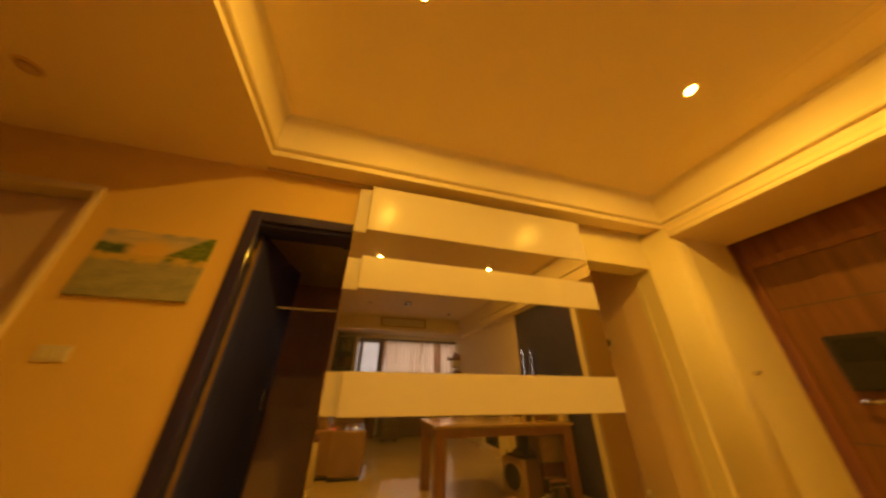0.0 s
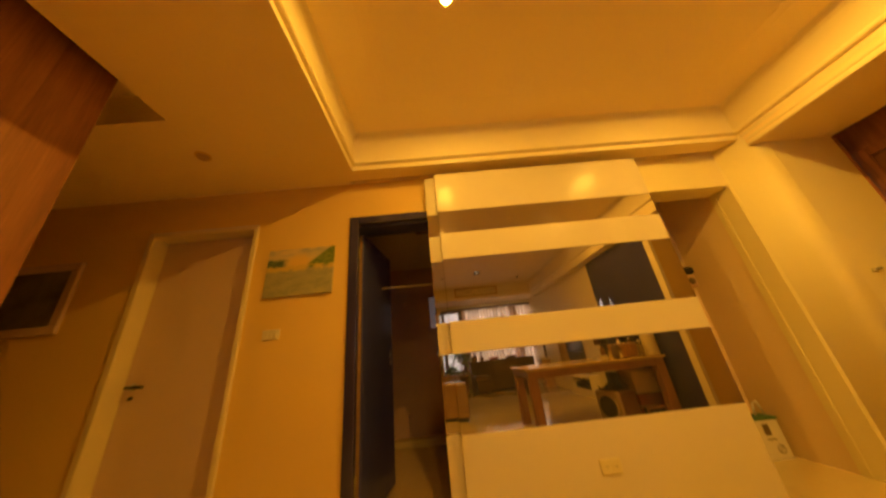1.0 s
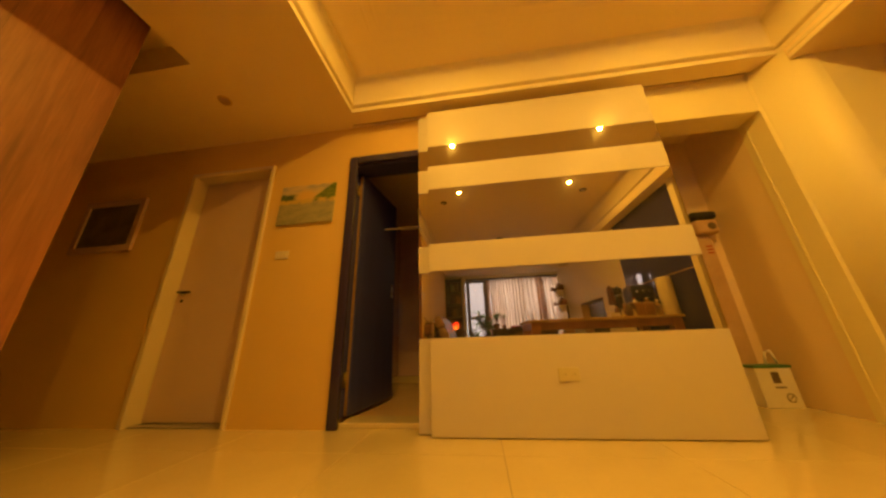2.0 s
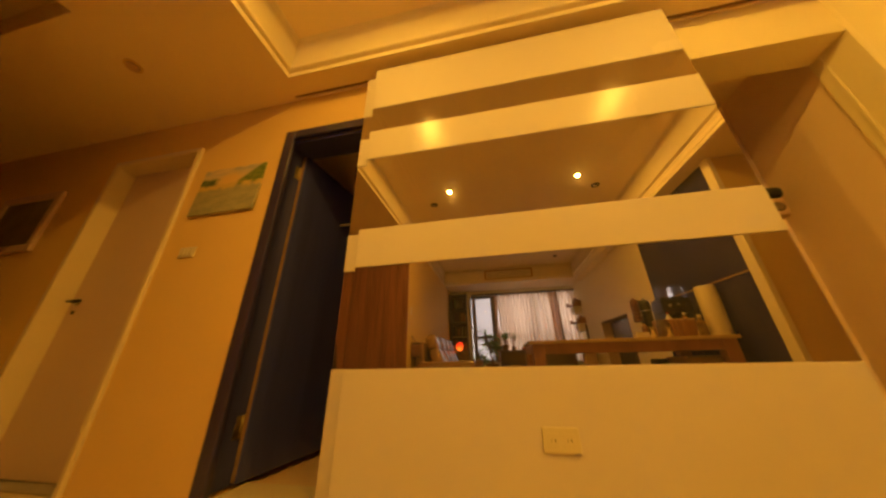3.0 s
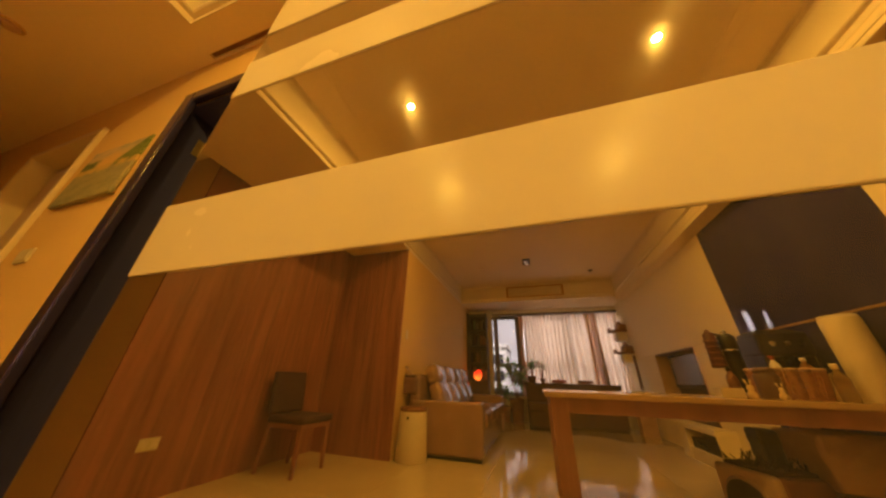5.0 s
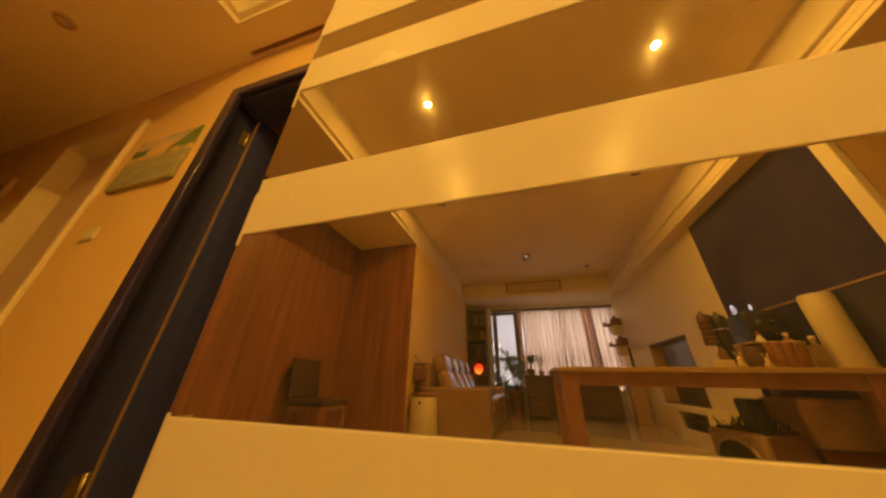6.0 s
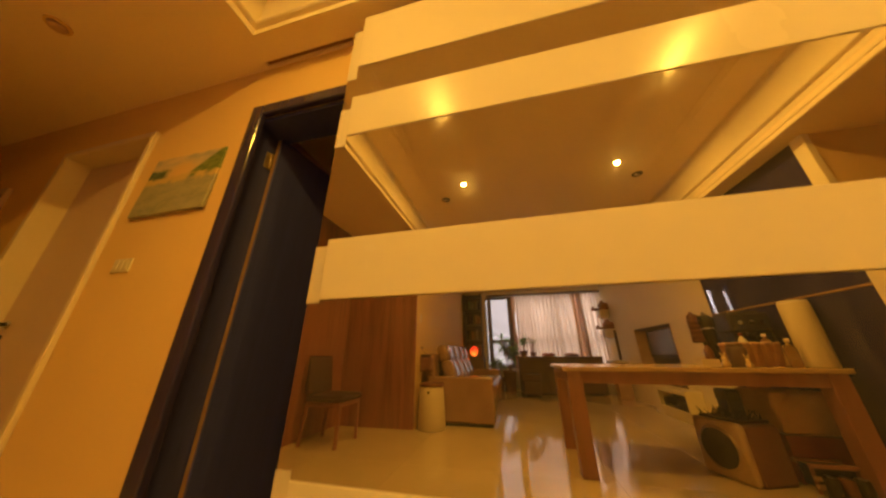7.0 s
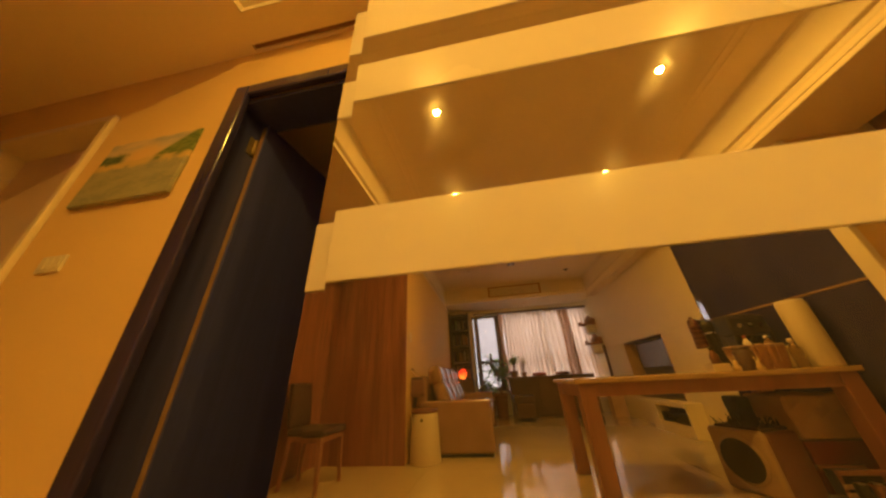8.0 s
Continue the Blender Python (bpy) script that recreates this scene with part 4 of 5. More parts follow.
for k in range(12):
    z = 1.412 + 0.04 * k
    part("slat", block(-0.209, 0.309, 2.468, 2.486, z - 0.008, z + 0.016, 0.002, 1), M_GREYTILE, lw)
kerb = thing("shower_kerb", (-0.26, 2.05, 0.0), "low pale stone shower kerb", "shower kerb")
part("stone", block(-0.95, 1.04, 2.0, 2.10, 0.012, 0.09, 0.008), M_TILE, kerb)

# ---- closet beside the panels ----
cb = thing("storage_box", (2.42, 0.73, 0), "white printed carton with a green lid", "box")
part("carton", block(2.305, 2.54, 0.665, 0.785, 0.0, 0.262, 0.003), M_PAPER, cb)
part("lid", block(2.298, 2.547, 0.658, 0.79, 0.262, 0.280, 0.004), M_GREEN, cb, "green plastic lid")
part("label_bar", block(2.40, 2.45, 0.6632, 0.6652, 0.16, 0.235), M_INK, cb, "dark printed block")
part("label_bar", block(2.40, 2.47, 0.6632, 0.6652, 0.128, 0.138), M_INK, cb, "dark printed line")
bm = bmesh.new()
rows = []
for r in (0.030, 0.023):
    rows.append([bm.verts.new((2.475 + r * math.cos(k * math.pi / 12), 0.6638, 0.066 + r * math.sin(k * math.pi / 12))) for k in range(24)])
for k in range(24):
    bm.faces.new((rows[0][k], rows[0][(k + 1) % 24], rows[1][(k + 1) % 24], rows[1][k]))
part("symbol_ring", bm, M_INK, cb, "printed round sign")
part("symbol_bar", rod((2.455, 0.6638, 0.048), (2.495, 0.6638, 0.084), 0.003), M_INK, cb)
part("strap", rod((2.44, 0.72, 0.286), (2.46, 0.72, 0.37), 0.007, bm=rod((2.46, 0.72, 0.37), (2.50, 0.72, 0.38), 0.007, bm=rod((2.50, 0.72, 0.38), (2.52, 0.72, 0.286), 0.007))), M_PAPER, cb, "looped cord handle")
tb = thing("flat_carton", (2.39, 0.83, 0), "tall flat cream carton leaning upright in the closet", "box")
part("carton", block(2.30, 2.465, 0.805, 0.852, 0.0, 1.36, 0.004), M_KRAFT, tb)
for k in range(3):
    part("print_bar", block(2.40, 2.45, 0.803, 0.806, 1.19 + 0.03 * k, 1.205 + 0.03 * k), M_REDINK, tb, "red printed bar")
bg = thing("shoulder_bag", (2.45, 0.80, 1.40), "small tan bag with a black flap on the carton", "bag")
part("body", block(2.33, 2.52, 0.74, 0.855, 1.362, 1.50, 0.03, 3), M_KRAFT, bg, "tan printed body")
part("mark", turned(((0.020, 0), (0.034, 0.001), (0.034, 0.003), (0.020, 0.004)), (2.455, 0.735, 1.43), 18, axis="Y"), M_INK, bg, "black round mark")
part("flap", block(2.32, 2.53, 0.735, 0.858, 1.50, 1.58, 0.03, 3), M_BLACK, bg, "black flap")


# ---- dining table and what is on it ----
TZ = 0.735
tab = thing("dining_table", (1.835, -2.21, 0), "light oak dining table against the black glass", "table")
part("tabletop", block(0.935, 2.735, -2.62, -1.81, TZ - 0.032, TZ, 0.004), M_OAK, tab)
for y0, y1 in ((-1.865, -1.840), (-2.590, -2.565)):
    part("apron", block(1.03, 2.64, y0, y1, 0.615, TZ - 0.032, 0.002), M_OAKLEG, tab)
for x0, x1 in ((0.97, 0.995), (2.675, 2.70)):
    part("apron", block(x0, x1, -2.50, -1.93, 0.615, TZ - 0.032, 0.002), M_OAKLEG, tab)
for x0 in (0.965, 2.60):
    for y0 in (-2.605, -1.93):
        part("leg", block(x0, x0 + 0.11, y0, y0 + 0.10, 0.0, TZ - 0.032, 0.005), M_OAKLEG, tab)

roll = thing("canister", (2.72, -1.99, TZ), "tall cream cylindrical canister on the table", "canister")
part("body", turned(((0.082, 0.0), (0.085, 0.01), (0.085, 0.452), (0.080, 0.462), (0.076, 0.462), (0.0, 0.462)), (2.72, -1.99, TZ), 32), M_CREAM, roll)
part("lid", turned(((0.079, 0.0), (0.081, 0.006), (0.078, 0.014), (0.0, 0.016)), (2.72, -1.99, TZ + 0.462), 32), M_PAPER, roll, "white lid")

BX, BY = 2.43, -2.14
bk = thing("basket", (BX, BY, TZ), "orange-brown oblong wicker basket full of odds and ends", "basket")


def oblong(k, n, rx, ry):
    c, d = math.cos(2 * math.pi * k / n), math.sin(2 * math.pi * k / n)
    return BX + rx * math.copysign(abs(c) ** 0.55, c), BY + ry * math.copysign(abs(d) ** 0.55, d)


bm = None
for k in range(12):
    flare = 0.016 * math.sin(k / 11 * 1.5)
    z = TZ + 0.008 + 0.0132 * k
    pts = [(*oblong(a, 36, 0.146 + flare, 0.095 + flare), z + 0.002 * (-1) ** (a + k)) for a in range(36)]
    for a in range(36):
        bm = rod(pts[a], pts[(a + 1) % 36], 0.0076, 5, bm)
part("weave", bm, M_WICKER, bk)
bm = bmesh.new()
rings = [[bm.verts.new((*oblong(a, 36, 0.140, 0.088), z)) for a in range(36)] for z in (TZ + 0.002, TZ + 0.10)]
for a in range(36):
    bm.faces.new((rings[0][a], rings[0][(a + 1) % 36], rings[1][(a + 1) % 36], rings[1][a]))
bm.faces.new(rings[0][::-1]), bm.faces.new(rings[1])
part("lining", bm, M_WICKER, bk)
bm = None
for a in range(36):
    p = [(*oblong(k, 36, 0.165, 0.113), TZ + 0.168) for k in (a, a + 1)]
    bm = rod(p[0], p[1], 0.010, 6, bm)
part("rim", bm, M_KRAFT, bk, "paler bound rim")


def bottle(x, y, z, r, h, body, cap, label):
    t = thing("bottle", (x, y, z), label, "bottle", "small bottles")
    part("body", turned(((r * 0.92, 0), (r, 0.008), (r, h * 0.6), (r * 0.75, h * 0.72), (r * 0.42, h * 0.8), (r * 0.42, h * 0.86)), (x, y, z), 20), body, t)
    part("cap", turned(((r * 0.5, h * 0.86), (r * 0.5, h), (r * 0.42, h * 1.01)), (x, y, z), 16), cap, t)
    return t


bottle(2.38, -2.10, TZ + 0.10, 0.026, 0.15, M_PAPER, M_RED, "small white bottle with a red cap in the basket")
bottle(2.53, -2.10, TZ + 0.10, 0.030, 0.14, M_BOTTLE, M_PAPER, "clear plastic bottle with a pale cap in the basket")
bottle(2.205, -2.25, TZ, 0.032, 0.19, M_COPPER, M_DARKMETAL, "dark brown bottle under the grinder's canister")
bottle(2.58, -1.99, TZ, 0.034, 0.20, M_BOTTLE, M_CREAM, "clear plastic bottle with a cream cap on the table")
for x, y, s, m in ((2.33, -2.16, 0.035, M_RED), (2.46, -2.20, 0.04, M_WICKER), (2.50, -2.05, 0.03, M_REDINK)):
    pk = thing("packet", (x, y, TZ + 0.10), "crumpled snack packet in the basket", "packet", "basket packets")
    bm = block(x - s, x + s, y - s * 0.6, y + s * 0.6, TZ + 0.10, TZ + 0.165, 0.012, 2)
    for v in bm.verts:
        v.co += Vector((noise.noise(v.co * 40), noise.noise(v.co * 37 + Vector((5, 0, 0))), noise.noise(v.co * 33))) * 0.010
    part("wrapper", bm, m, pk)
    tagged(pk, {M_RED: "dark red snack packet in the basket", M_WICKER: "brown snack packet in the basket", M_REDINK: "bright red snack packet in the basket"}[m])


def rabbit(x, y, label, s):
    """A small glazed animal figure with upright ears."""
    t = thing("figurine", (x, y, TZ), label, "figurine", "table figurines")
    bm = turned(((0.020 * s, 0), (0.026 * s, 0.012 * s), (0.024 * s, 0.03 * s), (0.014 * s, 0.043 * s), (0.018 * s, 0.056 * s), (0.014 * s, 0.07 * s), (0.003 * s, 0.076 * s)), (x, y, TZ), 14)
    bm = rod((x - 0.006 * s, y, TZ + 0.07 * s), (x - 0.018 * s, y, TZ + 0.105 * s), 0.005 * s, 8, bm)
    bm = rod((x + 0.006 * s, y, TZ + 0.07 * s), (x + 0.014 * s, y, TZ + 0.105 * s), 0.005 * s, 8, bm)
    part("body", bm, M_YELLOW, t, "yellow glazed body")
    return t


rabbit(2.25, -1.92, "squat yellow glazed animal figure with long ears", 0.85)
rabbit(2.13, -1.96, "slim cream glazed animal figure with long ears", 1.0)
jr = thing("glass_jar", (2.285, -2.06, TZ), "dark brown glass storage jar with a dark lid", "jar")
part("jar", turned(((0.055, 0), (0.060, 0.008), (0.060, 0.13), (0.045, 0.15)), (2.285, -2.06, TZ), 24), M_DARKBROWN, jr, "dark brown glossy body")
part("lid", turned(((0.050, 0), (0.052, 0.004), (0.050, 0.022), (0.02, 0.026)), (2.285, -2.06, TZ + 0.15), 24), M_DARKBROWN, jr, "dark lid")
sb = thing("snack_bag", (2.60, -2.06, TZ), "crumpled dark gold snack bag leaning beside the basket", "bag")
bm = block(2.56, 2.64, -2.10, -2.03, TZ, TZ + 0.15, 0.022, 3)
bmesh.ops.subdivide_edges(bm, edges=bm.edges[:], cuts=2, use_grid_fill=True)
for v in bm.verts:
    v.co += Vector((noise.noise(v.co * 30), noise.noise(v.co * 28 + Vector((4, 0, 0))), 0.6 * noise.noise(v.co * 31))) * 0.018 * min(1, (v.co.z - TZ) * 14)
    v.co.x += 0.25 * (v.co.z - TZ)
part("wrapper", bm, M_YELLOW, sb)
nb = thing("small_box", (2.05, -2.0, TZ), "low open cardboard tray on the table", "box")
part("tray", block(1.98, 2.10, -2.05, -1.96, TZ, TZ + 0.055, 0.003), M_CREAM, nb)
part("lining", block(1.99, 2.09, -2.04, -1.97, TZ + 0.0555, TZ + 0.0575), M_COPPER, nb, "dark contents")

cm = thing("coffee_machine", (2.61, -2.42, TZ), "large blue-black coffee machine at the table's back", "coffee machine")
part("body", block(2.47, 2.76, -2.55, -2.40, TZ, TZ + 0.40, 0.018, 3), M_NAVY, cm)
part("head", block(2.465, 2.765, -2.52, -2.30, TZ + 0.27, TZ + 0.435, 0.020, 3), M_NAVY, cm)
part("lid", block(2.50, 2.73, -2.50, -2.34, TZ + 0.435, TZ + 0.452, 0.007, 2), M_BLACK, cm, "black lid")
part("drip_tray", block(2.48, 2.75, -2.40, -2.29, TZ, TZ + 0.045, 0.008), M_DARKMETAL, cm)
part("side_panel", block(2.468, 2.49, -2.40, -2.31, TZ + 0.045, TZ + 0.27, 0.005), M_NAVY, cm)
part("side_panel", block(2.74, 2.762, -2.40, -2.31, TZ + 0.045, TZ + 0.27, 0.005), M_NAVY, cm)
part("spout", turned(((0.022, 0), (0.03, 0.06)), (2.62, -2.345, TZ + 0.21), 16), M_DARKMETAL, cm, "dark spout")
for k in range(3):
    part("knob", turned(((0.014, 0), (0.018, 0.008), (0.018, 0.014)), (2.54 + 0.08 * k, -2.300, TZ + 0.35), 16, axis="Y"), M_CHROME, cm, "steel knob")
lp = thing("coffee_grinder", (2.30, -2.32, TZ), "tall black coffee grinder with a red-brown canister on its arm", "coffee grinder")
part("base", turned(((0.07, 0), (0.072, 0.012), (0.058, 0.03)), (2.30, -2.32, TZ), 24), M_BLACK, lp)
part("column", turned(((0.050, 0.03), (0.052, 0.10), (0.046, 0.30), (0.052, 0.31), (0.052, 0.40), (0.030, 0.425)), (2.30, -2.32, TZ), 24), M_BLACK, lp, "glossy black body")
part("collar", turned(((0.0535, 0.30), (0.0545, 0.304), (0.0535, 0.312)), (2.30, -2.32, TZ), 24), M_CHROME, lp, "steel collar")
part("knob", turned(((0.012, 0.42), (0.016, 0.44), (0.010, 0.455)), (2.30, -2.32, TZ), 14), M_CHROME, lp, "steel knob")
part("arm", rod((2.30, -2.32, TZ + 0.40), (2.19, -2.30, TZ + 0.435), 0.010), M_DARKMETAL, lp)
part("canister", turned(((0.044, 0), (0.047, 0.015), (0.038, 0.12), (0.042, 0.13), (0.036, 0.235), (0.015, 0.255), (0.012, 0.27)), (2.19, -2.30, TZ + 0.185), 22), M_SHADE, lp, "dark red-brown ribbed canister")
for k in range(5):
    part("band", turned(((0.046, 0), (0.050, 0.004), (0.046, 0.008)), (2.19, -2.30, TZ + 0.20 + 0.042 * k), 20), M_COPPER, lp)

# ---- under the table ----
LB, TURN = Vector((2.13, -2.12, 0)), -20
lb = thing("litter_box", LB, "red-brown cat litter cabin with a tan round-holed front", "litter box")
part("body", turn_z(block(2.015, 2.29, -2.29, -1.95, 0.0, 0.36, 0.02, 3), LB, TURN), M_LITTER, lb)
part("front", turn_z(block(1.965, 2.015, -2.30, -1.94, 0.0, 0.37, 0.03, 4), LB, TURN), M_TANPLASTIC, lb, "tan rounded front")
part("rim", turn_z(turned(((0.128, -0.012), (0.142, -0.004), (0.142, 0.012)), (1.965, -2.12, 0.190), 32, axis="X"), LB, TURN), M_TANPLASTIC, lb, "raised rim round the entrance")
# front is not cut through; a black disc gives the hole's shade
part("entrance", turn_z(turned(((0.124, -0.006), (0.124, 0.004)), (1.955, -2.12, 0.190), 32, axis="X"), LB, TURN), M_BLACK, lb, "black disc painting the shaded inside of the round entrance")
gr = thing("scratch_pad", (2.15, -2.12, 0.36), "dark bristly pad on the litter cabin", "scratch pad")
part("pad", turn_z(block(2.02, 2.27, -2.27, -1.98, 0.36, 0.382, 0.006), LB, TURN), M_CHAIRCLOTH, gr)
rnd = random.Random(2)
bm = None
for k in range(60):
    x, y = rnd.uniform(2.03, 2.25), rnd.uniform(-2.26, -1.99)
    bm = rod((x, y, 0.38), (x + rnd.uniform(-0.03, 0.03), y + rnd.uniform(-0.03, 0.03), 0.405 + rnd.uniform(0, 0.04)), 0.003, 4, bm)
part("bristles", turn_z(bm, LB, TURN), M_BLACK, gr)
rb = thing("storage_box", (2.52, -2.25, 0), "dark red cardboard box under the table", "box")
part("carton", block(2.40, 2.77, -2.45, -2.08, 0.0, 0.28, 0.004), M_RED, rb)
part("flap", block(2.39, 2.78, -2.46, -2.07, 0.28, 0.291, 0.003), M_COPPER, rb, "brown lid flap")
pb = thing("paper_bag", (2.53, -2.24, 0.291), "crumpled kraft paper bag on the red box", "bag")
bm = block(2.395, 2.785, -2.40, -2.07, 0.291, 0.56, 0.02, 3)
bmesh.ops.subdivide_edges(bm, edges=bm.edges[:], cuts=2, use_grid_fill=True)
for v in bm.verts:
    k = (v.co.z - 0.291) / 0.26
    v.co += Vector((noise.noise(v.co * 11), noise.noise(v.co * 12 + Vector((3, 0, 0))), 0.4 * noise.noise(v.co * 9))) * 0.03 * max(0, k)
part("bag", bm, M_KRAFT, pb)
bt = thing("black_bag", (2.33, -2.42, 0), "slim black upright bag behind the litter cabin", "bag")
part("body", block(2.275, 2.385, -2.50, -2.35, 0.0, 0.53, 0.02, 3), M_NAVY, bt)
part("flap", block(2.272, 2.388, -2.503, -2.347, 0.45, 0.545, 0.022, 3), M_BLACK, bt, "black folded flap")
pc = thing("crate", (2.48, -1.97, 0), "low dark crate with pale slats and an orange-brown rim", "crate")
part("panel", block(2.37, 2.60, -2.02, -1.935, 0.03, 0.152, 0.004), M_BLACK, pc, "dark inner panel")
for y0, y1 in ((-2.045, -2.02), (-1.935, -1.91)):
    part("rim", block(2.355, 2.615, y0, y1, 0.140, 0.165, 0.004), M_OAKLEG, pc, "orange-brown rim")
for z in (0.030, 0.072):
    part("slat", block(2.36, 2.61, -1.932, -1.918, z, z + 0.024, 0.003), M_KRAFT, pc, "pale timber slat")
for x in (2.36, 2.588):
    part("post", block(x, x + 0.022, -1.9345, -1.9325, 0.0, 0.14), M_OAKLEG, pc)
for k in range(3):
    cn = thing("drinks_can", (2.40 + 0.075 * k, -1.865, 0.0), ("black", "copper-brown", "dark grey")[k] + " drinks can on the floor by the crate", "can", "floor cans")
    part("body", turned(((0.028, 0), (0.033, 0.005), (0.033, 0.105), (0.026, 0.115)), (2.40 + 0.075 * k, -1.865, 0.0), 20), (M_BLACK, M_COPPER, M_DARKMETAL)[k], cn)
    part("lid", turned(((0.0255, 0.1152), (0.0255, 0.117)), (2.40 + 0.075 * k, -1.865, 0.0), 18), M_CHROME, cn, "silver lid")

# ---- timber alcove ----
CX, CY = -1.35, -2.17
ch = thing("dining_chair", (CX, CY, 0), "dark upholstered dining chair with timber legs", "chair")
part("seat", block(CX - 0.20, CX + 0.22, CY - 0.21, CY + 0.21, 0.385, 0.445, 0.022, 3), M_CHAIRCLOTH, ch)
part("seat_frame", block(CX - 0.18, CX + 0.20, CY - 0.19, CY + 0.19, 0.345, 0.385, 0.004), M_OAKLEG, ch)
bm = block(CX - 0.215, CX - 0.165, CY - 0.205, CY + 0.205, 0.445, 0.82, 0.022, 3)
bmesh.ops.rotate(bm, verts=bm.verts, cent=(CX - 0.19, CY, 0.45), matrix=Matrix.Rotation(radians(-8), 3, "Y"))
part("backrest", bm, M_CHAIRCLOTH, ch)
for lx, dx in ((CX - 0.17, -0.04), (CX + 0.18, 0.02)):
    for ly, dy in ((CY - 0.17, -0.015), (CY + 0.17, 0.015)):
        bm = bmesh.new()
        bmesh.ops.create_cone(bm, cap_ends=True, segments=4, radius1=0.018, radius2=0.027, depth=0.38)
        bmesh.ops.rotate(bm, verts=bm.verts, matrix=Matrix.Rotation(radians(45), 3, "Z"))
        bmesh.ops.translate(bm, verts=bm.verts, vec=(lx, ly, 0.19))
        for v in bm.verts:
            if v.co.z < 0.1:
                v.co += Vector((dx, dy, 0))
        part("leg", bm, M_OAKLEG, ch)

bn = thing("waste_bin", (-0.475, -2.925, 0), "cream waste bin with a brown lid beside the sofa", "waste bin")
part("body", turned(((0.168, 0), (0.171, 0.01), (0.160, 0.22), (0.148, 0.455), (0.144, 0.46)), (-0.475, -2.925, 0), 32), M_CREAM, bn)
part("lid", turned(((0.151, 0), (0.154, 0.01), (0.150, 0.035), (0.0, 0.045)), (-0.475, -2.925, 0.46), 32), M_COPPER, bn, "brown lid")
part("latch", block(-0.488, -0.462, -2.783, -2.770, 0.385, 0.415, 0.004), M_BLACK, bn, "small black latch")
hb = thing("hanging_bag", (-0.66, -3.02, 0.62), "dark red-brown cloth bag hanging by a pale strap", "bag")
bm = block(-0.664, -0.50, -3.085, -2.985, 0.62, 0.81, 0.03, 3)
bmesh.ops.subdivide_edges(bm, edges=bm.edges[:], cuts=1, use_grid_fill=True)
for v in bm.verts:
    v.co += Vector((0.5 * noise.noise(v.co * 14), noise.noise(v.co * 13 + Vector((2, 0, 0))), noise.noise(v.co * 12))) * 0.016 * (v.co.x > -0.65)
part("body", bm, M_LITTER, hb)
part("mouth", block(-0.655, -0.515, -3.078, -2.992, 0.80, 0.828, 0.008), M_CHAIRCLOTH, hb, "dark open mouth")
bm, curve = None, [(-0.51 - 0.15 * k / 8, -3.035, 0.815 + 0.10 * (k / 8) ** 1.8) for k in range(9)]
for a, b in zip(curve, curve[1:]):
    bm = rod(a, b, 0.010, 8, bm)
part("strap", bm, M_KRAFT, hb, "pale leather strap")
part("peg", rod((-0.672, -3.035, 0.915), (-0.64, -3.035, 0.92), 0.008), M_DARKMETAL, hb)

# ---- sofa ----
sf = thing("sofa", (-0.17, -4.2, 0), "tan leather recliner sofa with four headrests", "sofa")
SY0, SY1 = -5.35, -3.10
part("base", block(-0.52, 0.25, SY0 + 0.02, SY1 - 0.02, 0.035, 0.30, 0.02, 3), M_LEATHER, sf)
for y0, y1 in ((SY1 - 0.20, SY1), (SY0, SY0 + 0.20)):
    bm = block(-0.60, 0.28, y0, y1, 0.03, 0.56, 0.035, 4)
    part("arm", bm, M_LEATHER, sf)
for x in (-0.55, 0.20):
    for y in (SY0 + 0.05, SY1 - 0.09):
        part("foot", block(x, x + 0.05, y, y + 0.05, 0, 0.035), M_BLACK, sf)
# black strip stands in for the shade beneath the near arm
part("plinth", block(-0.56, 0.25, SY1 - 0.012, SY1 - 0.004, 0.004, 0.03), M_BLACK, sf, "black strip painting the shade under the sofa's arm")
w = (SY1 - SY0 - 0.40) / 4
for k in range(4):
    y0 = SY0 + 0.20 + w * k
    part("seat_cushion", block(-0.34, 0.30, y0 + 0.004, y0 + w - 0.004, 0.28, 0.45, 0.045, 4), M_LEATHER, sf)
    for z0, z1, x0, lean in ((0.42, 0.74, -0.37, -22), (0.70, 0.95, -0.485, -14)):
        bm = block(x0, x0 + 0.18, y0 + 0.006, y0 + w - 0.006, z0, z1, 0.075, 5)
        for f in bm.faces:
            f.smooth = True
        bmesh.ops.rotate(bm, verts=bm.verts, cent=(x0, y0, z0), matrix=Matrix.Rotation(radians(lean), 3, "Y"))
        part("back_cushion" if z0 < 0.5 else "headrest", bm, M_LEATHER, sf)
bm = block(-0.64, -0.50, SY0 + 0.02, SY1 - 0.02, 0.05, 0.84, 0.04, 3)
part("back_shell", bm, M_LEATHER, sf)

# ---- television wall ----
tv = thing("television", (2.95, -4.58, 0.775), "black flat television hung in the wall recess, switched off", "television")
part("body", block(2.925, 2.965, -5.10, -4.04, 0.775, 1.215, 0.006), M_BLACK, tv)
part("screen", block(2.920, 2.926, -5.062, -4.075, 0.815, 1.19, 0.002), M_SCREEN, tv, "glossy dark grey screen")
part("bracket", block(2.965, 3.011, -4.75, -4.40, 0.90, 1.10, 0.004), M_BLACK, tv)
mc = thing("media_console", (2.72, -4.3, 0), "slim cream media console with one dark open bay", "cabinet")
part("top", block(2.615, 2.816, -4.98, -3.72, 0.325, 0.382, 0.004), M_WHITEWALL, mc)
for y0, y1 in ((-4.66, -4.46), (-3.755, -3.725)):
    part("divider", block(2.625, 2.814, y0, y1, 0.0, 0.325, 0.003), M_WHITEWALL, mc)
